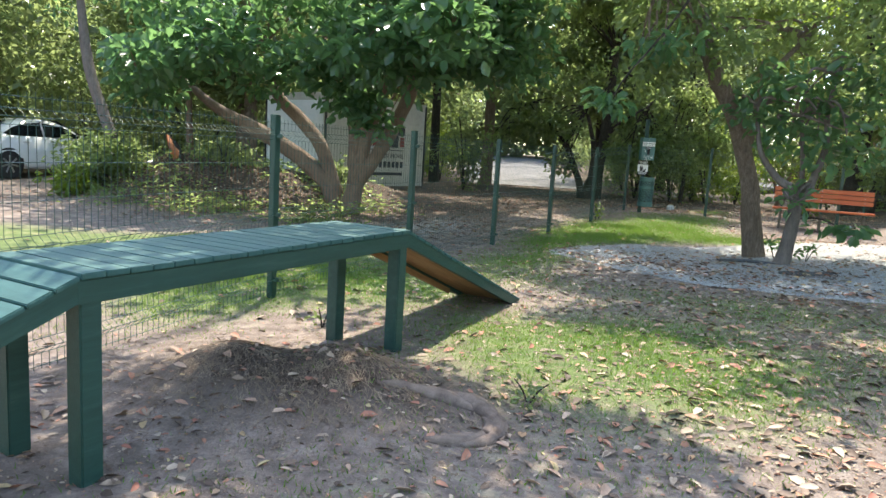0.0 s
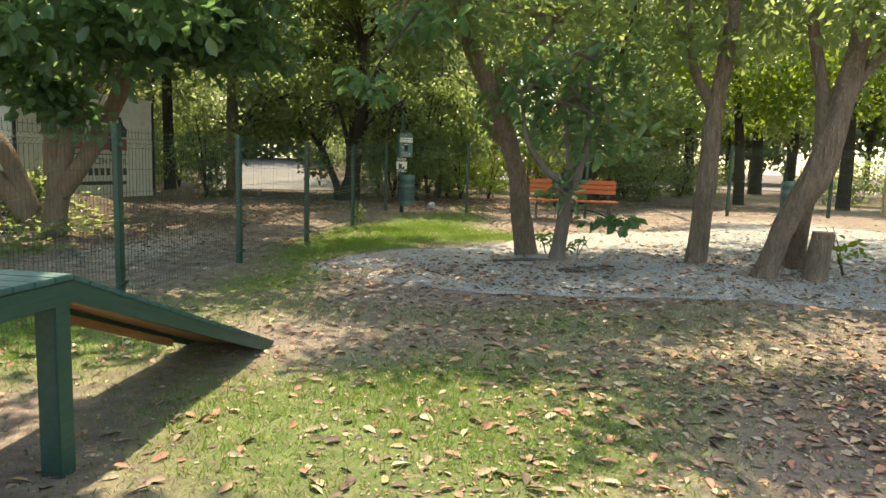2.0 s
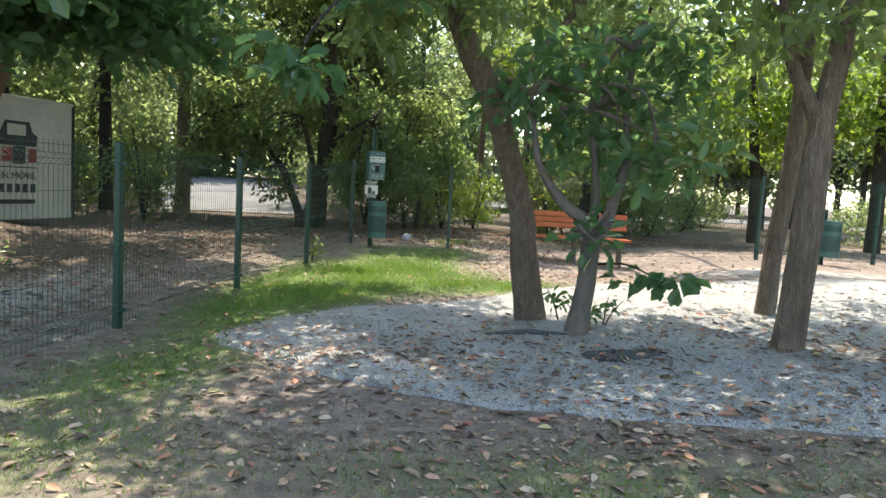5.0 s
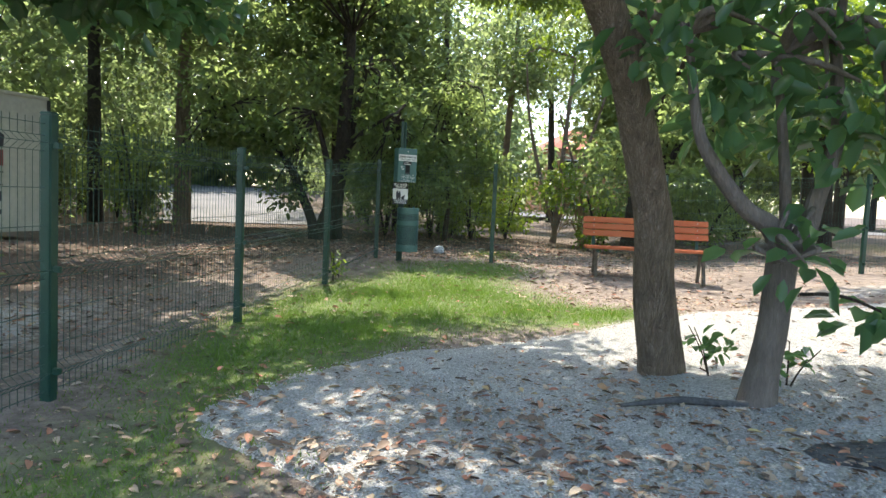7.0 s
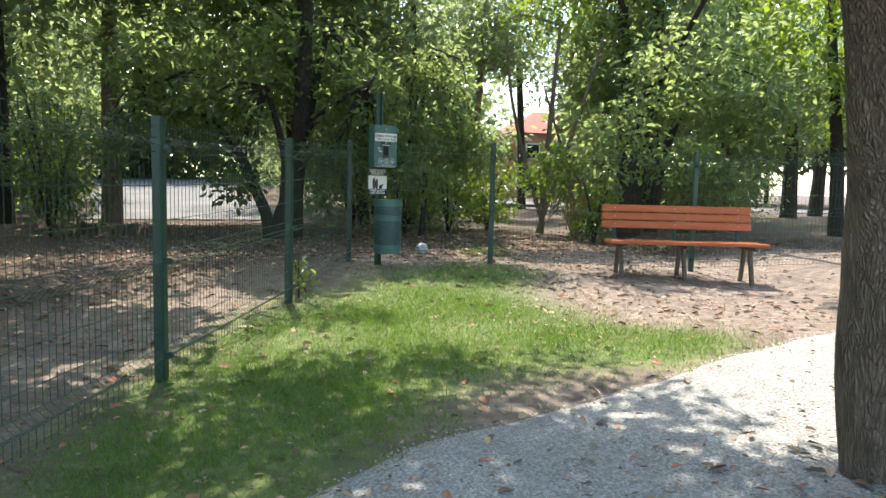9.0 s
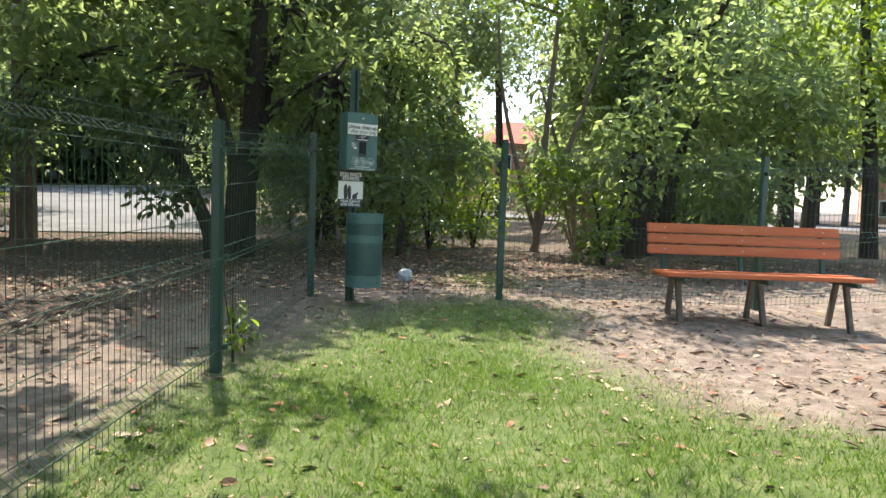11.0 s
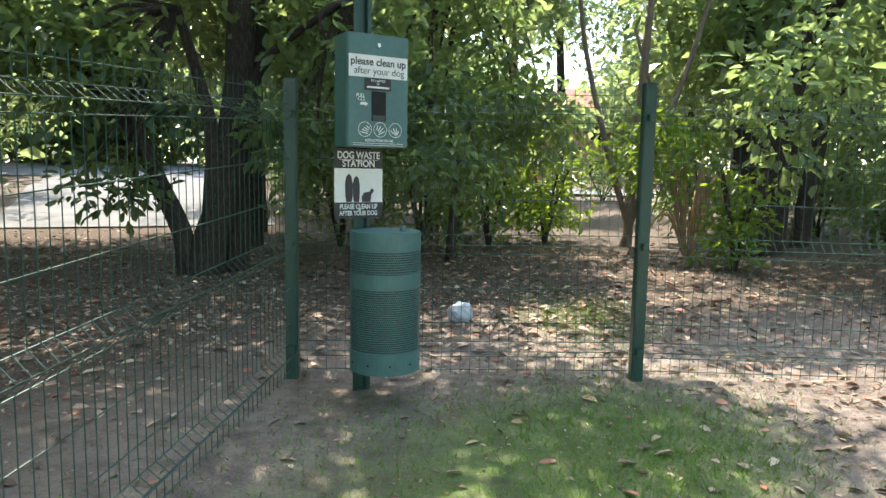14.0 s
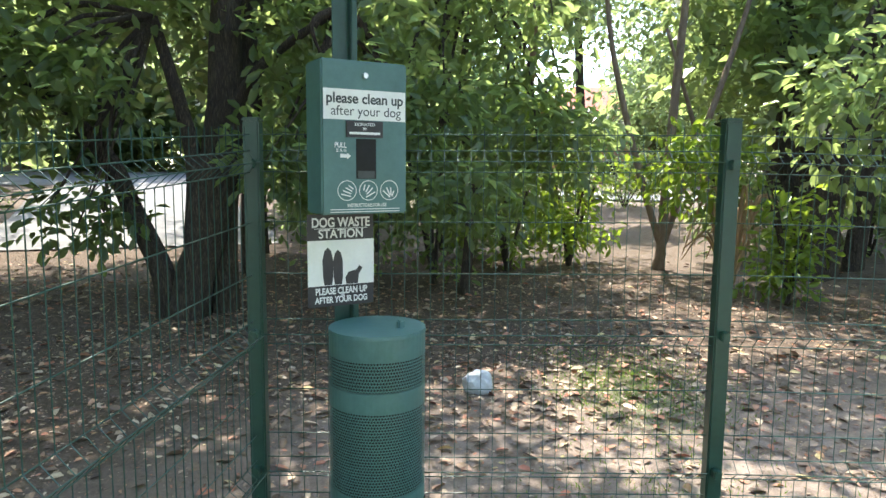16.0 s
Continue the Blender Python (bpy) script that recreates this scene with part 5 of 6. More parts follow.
def build_container():
    C0, C1 = Vector((-7.1, 2.1)), Vector((-5.95, 5.37))
    u = (C1 - C0).normalized()
    L, W, z0, z1 = (C1 - C0).length, 2.2, 0.42, 2.43
    base = 0.30
    ob = thing("storage_container", pose(C0.x, C0.y, base, 0, 0, math.degrees(math.atan2(u.y, u.x))), "beige metal storage container with dark frame and printed side", "container")
    h = z1 - base
    part("body", box(L - 0.02, W - 0.02, h - 0.18, L / 2, W / 2, 0.13 + (h - 0.18) / 2, 0.01), CONTAINER_BEIGE, ob)
    part("roof", box(L + 0.02, W + 0.02, 0.05, L / 2, W / 2, h - 0.025, 0.012), CONTAINER_BEIGE, ob)
    part("base_frame", box(L, W, 0.13, L / 2, W / 2, 0.065, 0.01), CONTAINER_BEIGE, ob)
    for x in (0.0, L):
        for y in (0.0, W):
            part("corner_post", box(0.045, 0.045, h - 0.05, x, y, (h - 0.05) / 2, 0.008), CONTAINER_DARK, ob)
    for k in range(1, 7):
        part("seam", box(0.008, 0.006, h - 0.3, L * k / 7, 0.006, 0.15 + (h - 0.3) / 2, 0), CONTAINER_BEIGE, ob)
    # white sheet over the beige end wall puts its bright light into the colour
    part("bright_end", box(0.02, W - 0.12, h - 0.34, -0.012, W / 2, 0.16 + (h - 0.34) / 2, 0.004), SIGN_WHITE, ob, "end wall whitened to look brightly lit")
    right = L - 0.80
    s = -0.004

    def zz(v):
        return h * (1 - v)

    # plain marks where the firm's mark stands
    roof = bmesh.new()
    pts = [(-0.95, 0.0), (0.0, 0.0), (0.02, 0.18), (-0.08, 0.24), (-0.14, 0.42), (-0.62, 0.42), (-0.72, 0.22), (-0.95, 0.18)]
    roof.faces.new([roof.verts.new((px, 0, pz)) for px, pz in pts])
    bmesh.ops.triangulate(roof, faces=roof.faces)
    mk = part("printed_mark", roof, SIGN_DARK, ob, at=pose(right, s, zz(0.40)))
    part("printed_window", box(0.36, 0.002, 0.19, -0.40, -0.003, 0.27, 0), CONTAINER_BEIGE, mk)
    for k, (x0, wd, mt) in enumerate(((-1.5, 0.2, PRINT_RED), (-1.27, 0.2, PRINT_RED), (-1.04, 0.2, PRINT_RED), (-0.81, 0.2, PRINT_RED), (-0.58, 0.2, PRINT_RED), (-0.35, 0.25, SIGN_DARK), (-0.08, 0.16, PRINT_RED))):
        part("printed_block", box(wd, 0.003, 0.24 + (0.06 if k == 5 else 0), right + x0, s, zz(0.475), 0), mt, ob)
    part("printed_rule", box(2.0, 0.003, 0.018, right - 1.0, s, zz(0.575), 0), SIGN_DARK, ob)
    words("ALMACEN MÓVIL", 0.17, SIGN_DARK, ob, pose(right, s, zz(0.645)) @ FACE, "RIGHT", thick=0.001)
    for k in range(8):
        part("printed_bar", box(0.10, 0.003, 0.15, right - 0.07 - 0.155 * k, s, zz(0.745), 0), SIGN_DARK, ob)
    part("printed_bar", box(1.3, 0.003, 0.075, right - 0.68, s, zz(0.855), 0), SIGN_DARK, ob)


build_container()

# ---- parked car ----
CAR_WHITE, cn, cl, cb = mat("car_white")
cb.inputs["Base Color"].default_value = (0.72, 0.73, 0.74, 1)
cb.inputs["Roughness"].default_value = 0.22
cb.inputs["Coat Weight"].default_value = 0.6
ct = tex(cn, cl, 3, 5, 0.6)
cr = ramp(cn, [(0.35, (0.66, 0.67, 0.68)), (0.65, (0.76, 0.77, 0.78))])
cl.new(ct.outputs["Fac"], cr.inputs["Fac"])
cl.new(cr.outputs["Color"], cb.inputs["Base Color"])
CAR_GLASS, gn, gl, gb = mat("car_glass")
gb.inputs["Base Color"].default_value = (0.012, 0.015, 0.017, 1)
gb.inputs["Roughness"].default_value = 0.06
TYRE = simple("tyre", [(0.3, (0.012, 0.012, 0.012)), (0.7, (0.03, 0.03, 0.03))], 12, 0.85, 0, 0.2, 0.003)
RIM = simple("alloy_rim", [(0.3, (0.42, 0.43, 0.44)), (0.7, (0.58, 0.59, 0.60))], 12, 0.3, 0.9, 0)


def build_car():
    x, y = -15.5, 1.7
    ob = thing("parked_car", pose(x, y, 0.0, 0, 0, 87), "white four-door sedan with tinted windows and alloy wheels", "car")
    # local x forward, wheels at x = -1.35 and 1.35
    st = [(-2.3, 0.42, 0.92, 0.70), (-2.15, 0.28, 1.02, 0.82), (-1.6, 0.22, 1.03, 0.88), (-0.6, 0.2, 1.0, 0.89), (0.6, 0.2, 0.97, 0.89), (1.3, 0.2, 0.93, 0.87), (1.9, 0.24, 0.84, 0.82), (2.2, 0.3, 0.68, 0.70), (2.28, 0.38, 0.58, 0.60)]
    verts, faces = [], []
    for sx, lo, hi, w in st:
        for f, zz in ((0.92, lo), (1.0, lo + 0.12), (1.02, (lo + hi) / 2), (0.97, hi - 0.06), (0.88, hi)):
            verts.append((sx, -w * f, zz))
        for f, zz in ((0.88, hi), (0.97, hi - 0.06), (1.02, (lo + hi) / 2), (1.0, lo + 0.12), (0.92, lo)):
            verts.append((sx, w * f, zz))
    for i in range(len(st) - 1):
        for k in range(10):
            a, b2 = i * 10 + k, i * 10 + (k + 1) % 10
            faces.append((a, a + 10, b2 + 10, b2))
    faces.append(tuple(range(10)))
    faces.append(tuple(reversed(range(80, 90))))
    part("body", mesh_of("body", verts, faces, CAR_WHITE, True), CAR_WHITE, ob)

    # rounded cabin: the roof line swept across the width
    prof = [(-1.95, 0.96), (-1.6, 1.16), (-1.15, 1.34), (-0.7, 1.43), (-0.25, 1.455), (0.15, 1.42), (0.5, 1.30), (0.85, 1.10), (1.15, 0.92)]
    across = [(-1.0, 0.0), (-0.96, 0.55), (-0.86, 0.90), (-0.60, 0.985), (0.0, 1.0), (0.60, 0.985), (0.86, 0.90), (0.96, 0.55), (1.0, 0.0)]
    cv, cf = [], []
    for px, pz in prof:
        for f, up in across:
            wd = 0.80 - 0.14 * up
            cv.append((px, f * wd, 0.88 + (pz - 0.88) * up))
    for i in range(len(prof) - 1):
        for k in range(8):
            a = 9 * i + k
            cf.append((a, a + 9, a + 10, a + 1))
    part("cabin", mesh_of("cabin", cv, cf, CAR_WHITE, True), CAR_WHITE, ob)

    def pane(pts, name="side_window"):
        for s in (-1, 1):
            bm = bmesh.new()
            vs = [bm.verts.new((px, s * (0.785 - 0.20 * (pz - 0.95) / 0.49 + 0.012), pz)) for px, pz in pts]
            f = bm.faces.new(vs if s < 0 else list(reversed(vs)))
            ex = bmesh.ops.extrude_face_region(bm, geom=[f])
            bmesh.ops.translate(bm, verts=[q for q in ex["geom"] if isinstance(q, bmesh.types.BMVert)], vec=(0, s * 0.006, 0))
            bmesh.ops.recalc_face_normals(bm, faces=bm.faces)
            part(name, bm, CAR_GLASS, ob)

    pane([(-0.30, 1.0), (0.74, 0.99), (0.56, 1.12), (0.25, 1.28), (-0.30, 1.35)])
    pane([(-1.40, 1.06), (-1.25, 1.01), (-0.36, 1.0), (-0.36, 1.35), (-0.75, 1.32), (-1.10, 1.22)])
    for name, q in (("windscreen", ((1.10, 0.97), (0.22, 1.43))), ("rear_window", ((-1.92, 1.02), (-1.12, 1.375)))):
        (xb, zb), (xt, zt) = q
        s = 1 if xb > 0 else -1
        bm = bmesh.new()
        vs = [bm.verts.new(p) for p in ((xb + 0.02 * s, -0.62, zb), (xb + 0.02 * s, 0.62, zb), (xt + 0.02 * s, 0.52, zt), (xt + 0.02 * s, -0.52, zt))]
        bm.faces.new(vs)
        bmesh.ops.solidify(bm, geom=bm.faces[:], thickness=0.01)
        part(name, bm, CAR_GLASS, ob)
    for sx in (-1.35, 1.35):
        for s in (-1, 1):
            wm = pose(sx, s * 0.80, 0.32) @ FACE
            wh = part("wheel", cyl(0.325, 0.325, 0.21, 0, 0, 0, 32, wm), TYRE, ob)
            rim = part("rim", cyl(0.225, 0.22, 0.214, 0, 0, 0, 24, wm), CONTAINER_DARK, wh)
            for q in range(7):
                part("spoke", box(0.045, 0.22, 0.012, 0, 0.11, 0.111 * -s, 0.004, wm @ Matrix.Rotation(6.2832 * q / 7, 4, "Z")), RIM, wh)
            part("arch", cyl(0.375, 0.375, 0.17, 0, 0, 0, 32, pose(sx, s * 0.81, 0.34) @ FACE), BLACK, ob)
    for s in (-1, 1):
        part("mirror", box(0.16, 0.18, 0.12, 0.66, s * 0.93, 1.02, 0.04), CAR_WHITE, ob)
        for sx in (-0.75, 0.2):
            part("door_handle", box(0.18, 0.03, 0.03, sx - 0.15, s * 0.90, 0.86, 0.01), STEEL, ob)
        part("headlight", box(0.3, 0.3, 0.14, 2.02, s * 0.60, 0.70, 0.05), SIGN_WHITE, ob)


build_car()

# ---- houses and road in the distance ----
SALMON = simple("salmon_render", [(0.3, (0.50, 0.26, 0.17)), (0.7, (0.60, 0.34, 0.24))], 0.8, 0.9, 0, 0.1, 0.01)
ROOF = simple("clay_roof", [(0.3, (0.30, 0.075, 0.045)), (0.7, (0.42, 0.13, 0.08))], 2.5, 0.85, 0, 0.3, 0.02)


def house(x, y, turn, w, d, h):
    ob = thing("house", pose(x, y, 0, 0, 0, turn), "salmon rendered house with red clay tile roof", "house", "distant houses")
    part("wall", box(w, d, h, 0, 0, h / 2, 0.02), SALMON, ob)
    bm = bmesh.new()
    vs = [bm.verts.new(q) for q in ((-w / 2 - 0.5, -d / 2 - 0.5, h), (w / 2 + 0.5, -d / 2 - 0.5, h), (w / 2 + 0.5, d / 2 + 0.5, h), (-w / 2 - 0.5, d / 2 + 0.5, h), (-w / 4, 0, h + 2.4), (w / 4, 0, h + 2.4))]
    for f in ((0, 1, 5, 4), (1, 2, 5), (2, 3, 4, 5), (3, 0, 4), (3, 2, 1, 0)):
        bm.faces.new([vs[k] for k in f])
    part("roof", bm, ROOF, ob)
    for k in range(4):
        for lv in (1.5, 4.4):
            wd = part("window", box(1.3, 0.1, 1.4, -w / 2 + (k + 0.5) * w / 4, -d / 2 - 0.01, lv, 0.01), SIGN_WHITE, ob)
            part("pane", box(1.1, 0.1, 1.2, -w / 2 + (k + 0.5) * w / 4, -d / 2 - 0.03, lv, 0.005), CAR_GLASS, wd)


house(17.5, 62, 8, 13, 9, 6.0)
house(50, 50, -35, 12, 9, 5.6)


def road(name, pts, w, label):
    verts, faces = [], []
    for i, p in enumerate(pts):
        p = Vector(p)
        d = (Vector(pts[min(i + 1, len(pts) - 1)]) - Vector(pts[max(i - 1, 0)])).normalized()
        nrm = Vector((-d.y, d.x))
        for s in (-1, -0.33, 0.33, 1):
            q = p + nrm * s * w / 2
            verts.append((q.x, q.y, float(gz(q.x, q.y)) + 0.03))
    for i in range(len(pts) - 1):
        for k in range(3):
            a = 4 * i + k
            faces.append((a, a + 4, a + 5, a + 1))
    tagged(new(name, mesh_of(name, verts, faces, ROAD, True)), label, "road", kind="structure")


road("road_1", [(-4.6, 13.2), (-5.2, 15.5), (-6.4, 18.5), (-8.4, 23), (-10, 30), (-11, 40), (-12, 60)], 5.0, "pale sunlit driveway leading away through the trees")
road("road_2", [(-60, 26), (-30, 28), (-9, 29), (10, 30), (30, 28), (60, 20)], 6.0, "pale road crossing behind the trees")


def build_timber_post(x, y):
    ob = thing("timber_post", pose(x, y, float(gz(x, y))), "pale yellow timber post standing by the road", "post")
    mt = simple("yellow_timber", [(0.3, (0.42, 0.32, 0.14)), (0.7, (0.58, 0.46, 0.24))], 6, 0.75, 0, 0.3, 0.002, (6, 6, 0.6))
    part("shaft", box(0.12, 0.12, 2.3, 0, 0, 1.1, 0.01), mt, ob)
    part("cap", box(0.16, 0.16, 0.05, 0, 0, 2.27, 0.01), mt, ob)


build_timber_post(11.4, 6.0)


# ---- small things ----
def build_stump(x, y, h, r, label):
    ob = thing("tree_stump", pose(x, y, float(gz(x, y))), label, "stump")
    part("trunk", tube([(0, 0, -0.1), (0.01, 0, 0.05), (0.03, 0, h * 0.6), (0.05, 0, h)], [r * 1.5, r * 1.15, r, r * 0.97], BARK_BROWN, "trunk", 18, 0.09, 5), BARK_BROWN, ob)
    part("cut_face", cyl(r * 0.93, r * 0.93, 0.012, 0.05, 0, h + 0.002, 18), RAW_WOOD, ob, "weathered sawn top")


build_stump(4.19, -4.01, 0.47, 0.10, "short sawn tree stump standing in the gravel")

ORANGE_WOOD = simple("rotten_orange_wood", [(0.3, (0.26, 0.075, 0.03)), (0.7, (0.48, 0.20, 0.09))], 9, 0.85, 0, 0.5, 0.006, (6, 6, 0.8))


def build_broken_stump(x, y):
    """A snapped trunk on the bank, its torn side showing orange wood."""
    ob = thing("broken_stump", pose(x, y, float(gz(x, y)) - 0.05, 0, -24, 0), "snapped tree stump with torn orange-brown wood on the bank", "stump")
    part("trunk", tube([(0, 0, -0.1), (0, 0, 0.12), (-0.02, 0, 0.34), (-0.05, 0, 0.5)], [0.16, 0.13, 0.10, 0.03], BARK_DARK, "trunk", 14, 0.16, 9), BARK_DARK, ob)
    part("torn_wood", tube([(0.04, -0.09, 0.0), (0.03, -0.08, 0.16), (-0.01, -0.06, 0.36), (-0.05, -0.02, 0.56)], [0.075, 0.085, 0.065, 0.012], ORANGE_WOOD, "torn_wood", 12, 0.2, 8), ORANGE_WOOD, ob, "torn orange-brown wood")


build_broken_stump(-9.05, -0.42)

OLD_WOOD = simple("grey_old_wood", [(0.3, (0.11, 0.075, 0.055)), (0.7, (0.27, 0.20, 0.155))], 14, 0.9, 0, 0.6, 0.008)


def build_root_ring(x, y):
    """Old roots curling round a hollow in the soil."""
    ob = thing("old_roots", pose(x, y, float(gz(x, y))), "weathered roots curling round a hollow in the soil", "roots")
    rng = random.Random(14)
    for k in range(5):
        a0, r = -1.4 + 0.55 * k, 0.25 + rng.uniform(-0.03, 0.03)
        pts = []
        for i in range(6):
            a = a0 + 0.42 * i
            px, py = 1.25 * r * math.cos(a), r * math.sin(a)
            pts.append((px, py, float(gz(x + px, y + py)) - float(gz(x, y)) + 0.008 * math.sin(2.0 * i + k)))
        part("root", tube(pts, [0.012, 0.035, 0.048, 0.042, 0.030, 0.010], OLD_WOOD, "root", 8, 0.12, k), OLD_WOOD, ob)


build_root_ring(-0.25, -9.0)

# plastic bag beyond the fence
PLASTIC = simple("white_plastic", [(0.3, (0.34, 0.37, 0.40)), (0.7, (0.52, 0.55, 0.57))], 9, 0.35, 0, 0.3, 0.01)
bag = bmesh.new()
bmesh.ops.create_icosphere(bag, subdivisions=3, radius=0.085)
for v in bag.verts:
    k = 1 + 0.25 * noise.noise(v.co * 18) + 0.15 * noise.noise(v.co * 45)
    v.co = Vector((v.co.x * 1.1 * k, v.co.y * 0.8 * k, max(v.co.z, -0.07) * 1.0 * k))
me = bpy.data.meshes.new("plastic_bag")
bag.to_mesh(me)
bag.free()
me.materials.append(PLASTIC)
ob = tagged(new("plastic_bag", me), "crumpled pale plastic bag lying on leaf litter", "bag")
ob.matrix_basis = pose(0.43, 6.15, float(gz(0.43, 6.15)) + 0.055)

# dark grey patch and exposed roots by the forked tree
DARK_GREY = simple("dark_grey", [(0.3, (0.045, 0.045, 0.048)), (0.7, (0.12, 0.118, 0.118))], 40, 0.9, 0, 0.5, 0.006)


def patch(name, x, y, rx, ry, label, material, seed, lift=0.03):
    rng = random.Random(seed)
    verts, faces, n = [], [], 28
    ph = [rng.uniform(0, 6.28) for _ in range(3)]
    for f, dz in ((0.0, 0.012), (0.5, 0.012), (0.9, 0.010), (1.0, -0.014)):
        for k in range(n):
            a = 6.2832 * k / n
            w = 1 + 0.14 * math.sin(2 * a + ph[0]) + 0.1 * math.sin(3 * a + ph[1]) + 0.05 * math.sin(7 * a + ph[2])
            px, py = x + rx * f * w * math.cos(a), y + ry * f * w * math.sin(a)
            verts.append((px, py, float(gz(px, py)) + lift + dz))
    for j in range(3):
        for k in range(n):
            a, b2 = j * n + k, j * n + (k + 1) % n
            faces.append((a, b2, b2 + n, a + n))
    return tagged(new(name, mesh_of(name, verts, faces, material, True)), label, "ground cover", kind="structure")


patch("dark_patch", 2.2, -3.05, 0.30, 0.16, "dark patch in the gravel", DARK_GREY, 4, 0.020)
root = thing("tree_root", pose(1.98, -2.3, float(gz(1.98, -2.3)) + 0.012), "dark root running out across the gravel", "root")
part("root_run", tube([(0.06, -0.05, 0.01), (-0.18, -0.05, 0.012), (-0.42, 0.0, 0.006), (-0.75, -0.10, -0.004)], [0.030, 0.020, 0.022, 0.010], DARK_GREY, "root_run", 8, 0.1, 2), DARK_GREY, root)


def sprig(x, y, n, h, r, material, seed, leaf, label, z=0.0):
    ob = thing("sprout", pose(x, y, float(gz(x, y)) + z), label, "plant", "sprouts")
    rng = random.Random(seed)
    for k in range(max(2, n // 5)):
        a = rng.uniform(0, 6.28)
        part("stem", tube([(0, 0, -0.03), (0.4 * r * math.cos(a), 0.4 * r * math.sin(a), h * 0.5), (r * math.cos(a), r * math.sin(a), h)], [0.007, 0.005, 0.003], BARK_DARK, "stem", 5), BARK_DARK, ob)
    part("foliage", crown_mesh("foliage", [(0, 0, h * 0.6, r, r, h * 0.45, n)], 4, leaf, material, seed, 0.06, 0.5, 0.2), material, ob)


sprig(1.98, -1.75, 8, 0.34, 0.16, LEAF_BIG, 61, 0.085, "leafy sprout at the foot of the trees")
sprig(2.3, -2.05, 6, 0.26, 0.16, LEAF_BIG, 62, 0.085, "leafy sprout at the foot of the trees")
sprig(-0.97, 2.72, 8, 0.48, 0.07, LEAF_BRIGHT, 63, 0.075, "young bright green plant beside the fence post")
sprig(-0.93, 3.0, 12, 0.26, 0.12, LEAF_NEAR, 64, 0.055, "low weeds along the foot of the fence")
sprig(4.55, -3.9, 8, 0.5, 0.2, LEAF_BRIGHT, 65, 0.10, "leafy shoots beside the stump")
sprig(0.12, -8.55, 10, 0.10, 0.10, LEAF_NEAR, 66, 0.05, "small green weed in the soil")
sprig(-1.62, -7.6, 6, 0.16, 0.07, LEAF_NEAR, 67, 0.05, "small green weed in the soil")
# low branch of the forked tree with large leaves
lowb = thing("low_branch", pose(2.15, -2.28, float(gz(1.98, -2.3)) + 0.62), "low twig with large dark leaves growing from the forked tree", "branch")
part("twig", tube([(0, 0, 0), (0.2, -0.12, 0.02), (0.4, -0.24, -0.06), (0.58, -0.34, -0.16)], [0.012, 0.009, 0.007, 0.004], BARK_DARK, "twig", 6), BARK_DARK, lowb)
part("foliage", crown_mesh("foliage", [(0.40, -0.24, -0.08, 0.30, 0.18, 0.09, 16)], 2, 0.17, LEAF_BIG, 71, 0.08, 0.62, 0.1, 0.8), LEAF_BIG, lowb)
hang = thing("hanging_branch", pose(-0.1, -4.0, 2.05), "leafy branch tip hanging from the canopy", "branch")
part("twig", tube([(0.9, 1.1, 1.6), (0.5, 0.6, 0.8), (0.1, 0.1, 0.15), (0, 0, -0.1)], [0.02, 0.015, 0.01, 0.005], BARK_DARK, "twig", 6), BARK_DARK, hang)
part("foliage", crown_mesh("foliage", [(0.0, 0.0, -0.12, 0.3, 0.3, 0.16, 16), (0.5, 0.55, 0.6, 0.4, 0.4, 0.25, 22)], 3, 0.17, LEAF_BIG, 72, 0.1, 0.5, 0.1, 0.6), LEAF_BIG, hang)


# ---- turf and fallen leaves ----
def build_grass():
    rng = np.random.RandomState(21)
    n = 1550000
    x, y = rng.uniform(-5.5, 4.5, n), rng.uniform(-11.5, 8.0, n)
    d, g, k = cover(x, y)
    keep = (rng.rand(n) < np.clip(g - 0.15, 0, 1) * 0.62 * (0.5 + 0.55 * np.sin(3.1 * x + np.sin(2.3 * y)) * np.sin(2.7 * y + 1.3 * np.sin(1.9 * x)) + 0.3)) & ~in_bed(x, y, 0.965 + 0.03 * np.sin(7.0 * x + 2.0 * y) + 0.02 * np.sin(17.0 * x - 11.0 * y))
    x, y, g = x[keep], y[keep], g[keep]
    n = len(x)
    h = rng.uniform(0.014, 0.050, n) * (0.5 + 0.7 * g)
    a = rng.uniform(0, 6.28, n)
    w = rng.uniform(0.002, 0.0045, n)
    z = gz(x, y) + np.where(in_bed(x, y), 0.016, -0.004)
    bend = h * rng.uniform(0.2, 1.1, n)
    b = rng.uniform(0, 6.28, n)
    v = np.stack([np.stack([x - w * np.cos(a), y - w * np.sin(a), z], 1), np.stack([x + w * np.cos(a), y + w * np.sin(a), z], 1), np.stack([x + bend * np.cos(b), y + bend * np.sin(b), z + h], 1)], 1).reshape(-1, 3)
    tagged(new("grass", fast_mesh("grass", v, np.arange(3 * n).reshape(-1, 3), GRASS)), "short patchy green lawn grass", "grass", kind="stuff")


build_grass()


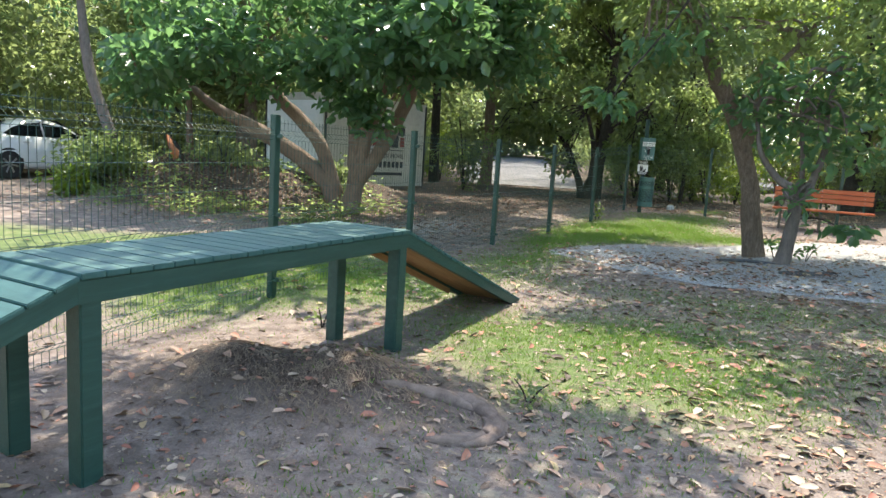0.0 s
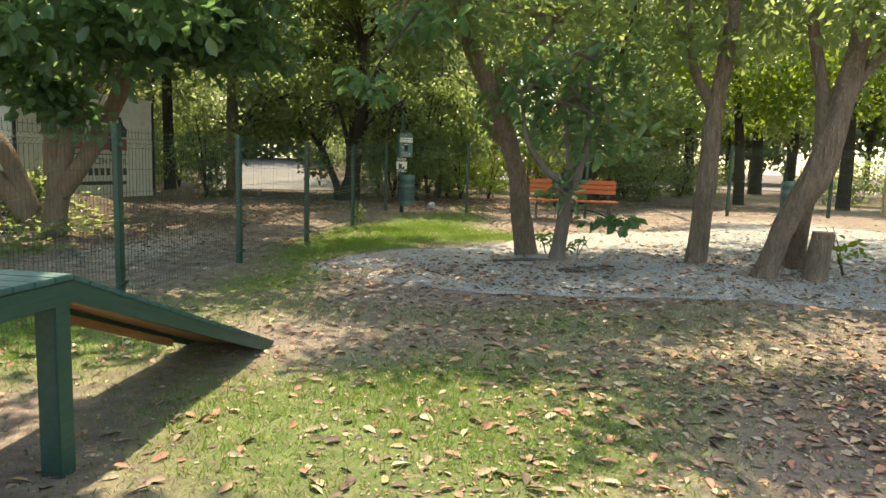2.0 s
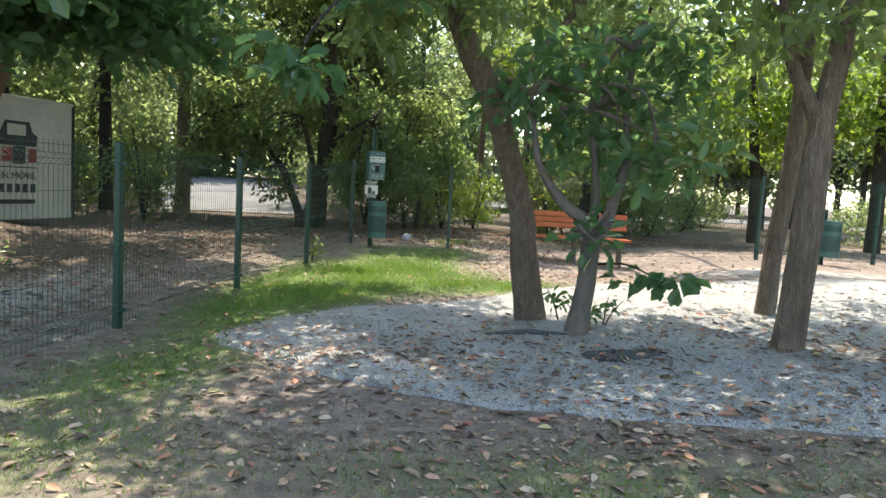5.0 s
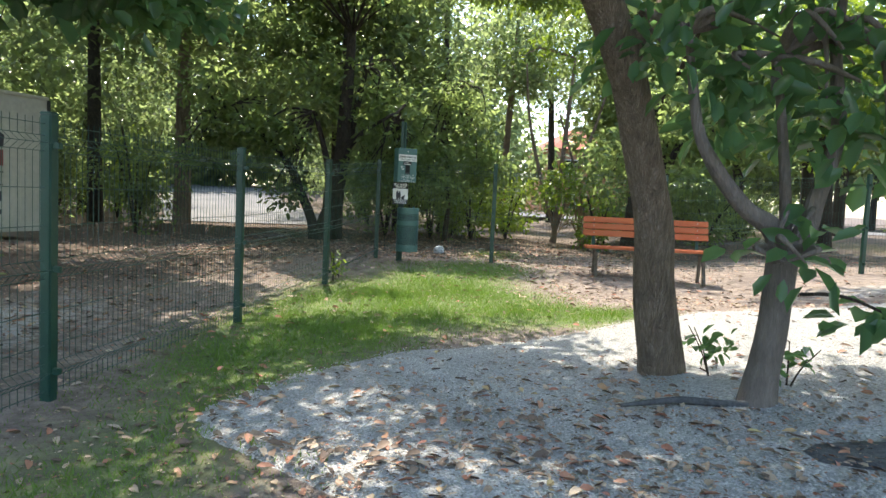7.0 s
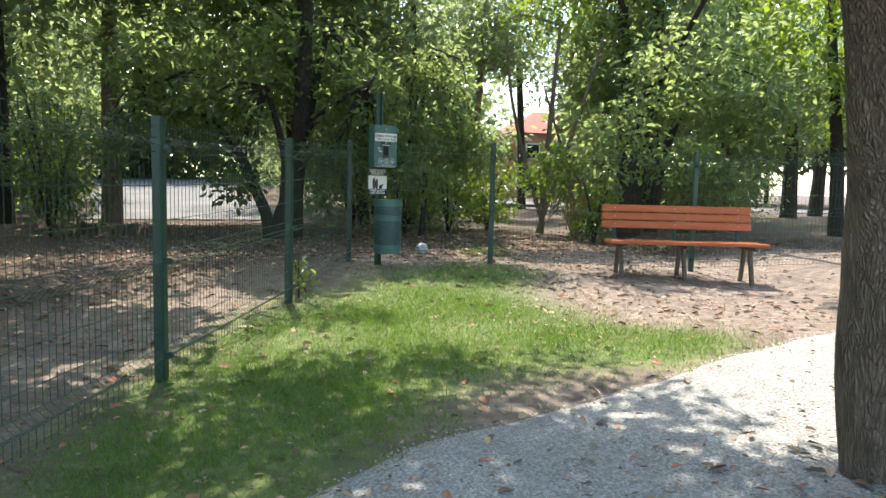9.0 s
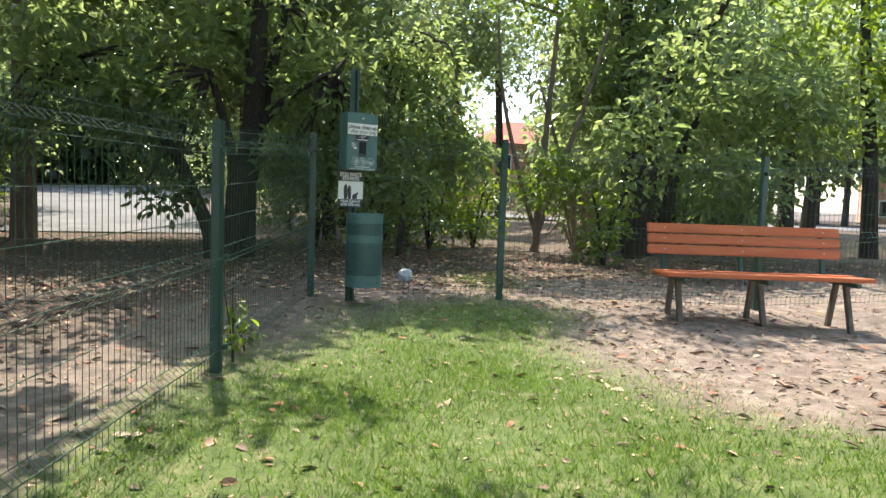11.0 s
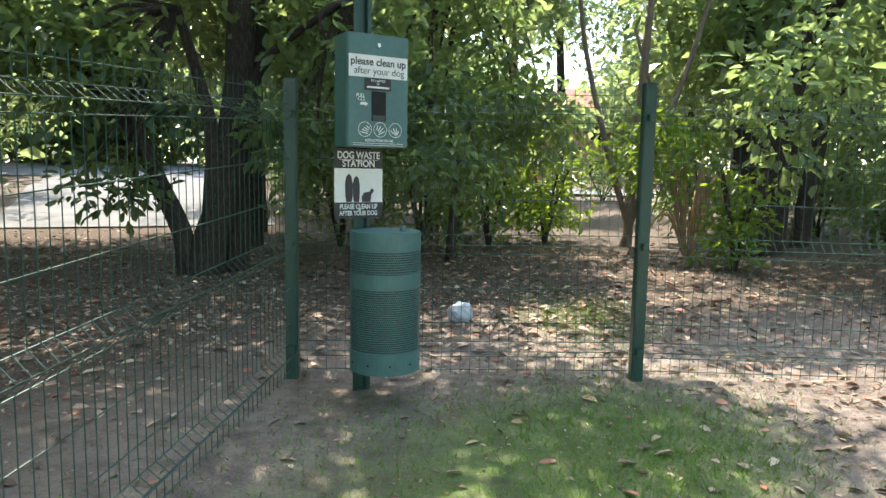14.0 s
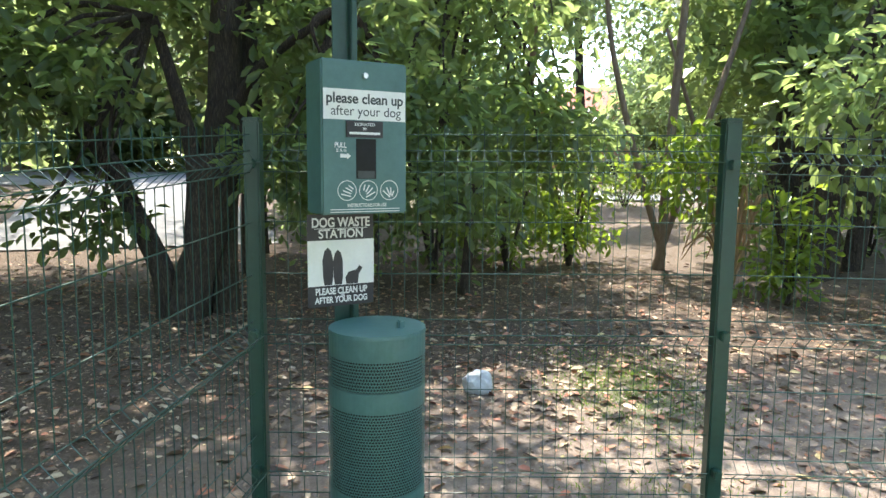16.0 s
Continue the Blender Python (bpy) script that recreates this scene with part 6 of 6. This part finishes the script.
def build_litter():
    rng = np.random.RandomState(33)
    spots = [(1.2, -7.6, 2.4, 2.0, 1500), (3.0, -6.2, 2.2, 1.3, 1300), (0.8, -5.4, 2.6, 1.0, 900), (2.4, -3.2, 2.2, 1.2, 1600), (2.8, -4.5, 2.4, 0.35, 600), (4.6, -3.6, 1.4, 0.9, 700), (0.7, -2.6, 1.1, 1.0, 750), (-3.6, 4.0, 1.6, 3.8, 2300), (1.6, 8.0, 3.2, 2.6, 4200), (0.6, 6.6, 1.6, 1.0, 900), (-2.4, 7.6, 1.2, 1.2, 900), (3.0, 2.4, 1.8, 1.3, 900), (0.4, 1.5, 1.4, 2.2, 230),
             (-0.5, -8.6, 1.6, 1.2, 170), (-8.0, -0.3, 2.8, 1.9, 6200), (6.0, -1.0, 2.4, 2.0, 700), (-4.0, -3.0, 1.4, 3.0, 500), (7.0, 6.8, 3.0, 1.6, 900), (-4.0, 10.5, 2.6, 2.6, 1100), (-2.2, -6.3, 0.7, 1.8, 160), (0.5, -10.2, 1.5, 1.0, 140), (2.8, -7.0, 1.3, 0.9, 1000), (1.6, -8.4, 1.0, 0.7, 450), (0.3, -9.5, 1.7, 1.0, 420), (-1.6, -9.6, 0.8, 0.8, 260), (2.4, 4.4, 1.0, 0.8, 300), (-2.6, 5.2, 1.0, 1.2, 800), (0.9, 5.9, 1.4, 0.7, 650), (-3.0, -0.5, 1.2, 2.5, 900), (0.2, -3.3, 1.0, 0.5, 260), (-0.9, -2.4, 0.5, 0.8, 90)]
    def scatter(gain, lo, hi, seed, squash):
        """Leaves of one range of sizes: base points, normals and directions on the ground."""
        rng = np.random.RandomState(seed)
        xs = np.concatenate([cx + rx * rng.randn(int(q * gain)) * squash for cx, cy, rx, ry, q in spots])
        ys = np.concatenate([cy + ry * rng.randn(int(q * gain)) * squash for cx, cy, rx, ry, q in spots])
        n = len(xs)
        c = np.stack([xs, ys, gz(xs, ys) + np.where(in_bed(xs, ys), 0.028, 0.002)], 1)
        a = rng.uniform(0, 6.28, n)
        d = np.stack([np.cos(a), np.sin(a), rng.uniform(-0.05, 0.12, n)], 1)
        nr = np.stack([rng.randn(n) * 0.4, rng.randn(n) * 0.4, np.ones(n)], 1)
        return leaf_cloud(c, nr, d, lo + (hi - lo) * rng.rand(n) ** 2.8, 0.46, rng, 0.30, -0.10)

    v1, f1 = scatter(1.3, 0.028, 0.095, 33, 0.8)
    v2, f2 = scatter(3.2, 0.010, 0.034, 34, 0.85)
    v, f = np.concatenate([v1, v2]), np.concatenate([f1, f2 + len(v1)])
    tagged(new("fallen_leaves", fast_mesh("fallen_leaves", v, f, LITTER)), "dry tan and reddish fallen leaves scattered on the ground", "fallen leaves", kind="stuff")


build_litter()


def build_straw():
    """Dead grass fibres over the mound and the bare soil."""
    rng = np.random.RandomState(44)
    n = 9000
    x = np.concatenate([-1.1 + 0.55 * rng.randn(n // 2), 0.2 + 1.6 * rng.randn(n - n // 2)])
    y = np.concatenate([-8.85 + 0.35 * rng.randn(n // 2), -7.6 + 1.8 * rng.randn(n - n // 2)])
    a = np.concatenate([-1.2 + 0.5 * rng.randn(n // 2), rng.uniform(0, 6.28, n - n // 2)])
    L, w = rng.uniform(0.03, 0.14, n), rng.uniform(0.0012, 0.0028, n)
    x2, y2 = x + L * np.cos(a), y + L * np.sin(a)
    nx, ny = -np.sin(a) * w, np.cos(a) * w
    z1, z2 = gz(x, y) + 0.008, gz(x2, y2) + rng.uniform(0.004, 0.02, n)
    v = np.stack([np.stack([x - nx, y - ny, z1], 1), np.stack([x + nx, y + ny, z1 + 0.002], 1), np.stack([x2, y2, z2], 1)], 1).reshape(-1, 3)
    tagged(new("dead_grass", fast_mesh("dead_grass", v, np.arange(3 * n).reshape(-1, 3), STRAW)), "dry brown grass fibres matted on the soil", "dead grass", kind="stuff")


STRAW = simple("straw", [(0.3, (0.13, 0.085, 0.055)), (0.7, (0.34, 0.26, 0.17))], 9, 0.8, 0, 0, space="World")
build_straw()


def build_ivy():
    """Low leafy growth over the bank."""
    rng = np.random.RandomState(52)
    n = 3800
    k = rng.randint(0, 26, n)
    cx, cy = rng.uniform(-10.5, -4.6, 26), rng.uniform(-2.6, 2.2, 26)
    x, y = cx[k] + 0.42 * rng.randn(n), cy[k] + 0.42 * rng.randn(n)
    c = np.stack([x, y, gz(x, y) + 0.02 + 0.22 * rng.rand(n) ** 2], 1)
    d = rng.randn(n, 3)
    d[:, 2] = 0.3 * np.abs(d[:, 2])
    nr = np.stack([rng.randn(n) * 0.5, rng.randn(n) * 0.5, np.ones(n)], 1)
    v, f = leaf_cloud(c, nr, d, rng.uniform(0.05, 0.13, n), 0.5, rng)
    tagged(new("ground_ivy", fast_mesh("ground_ivy", v, f, LEAF_NEAR)), "low green creeping plants over the leafy bank", "ground plants", kind="stuff")


build_ivy()
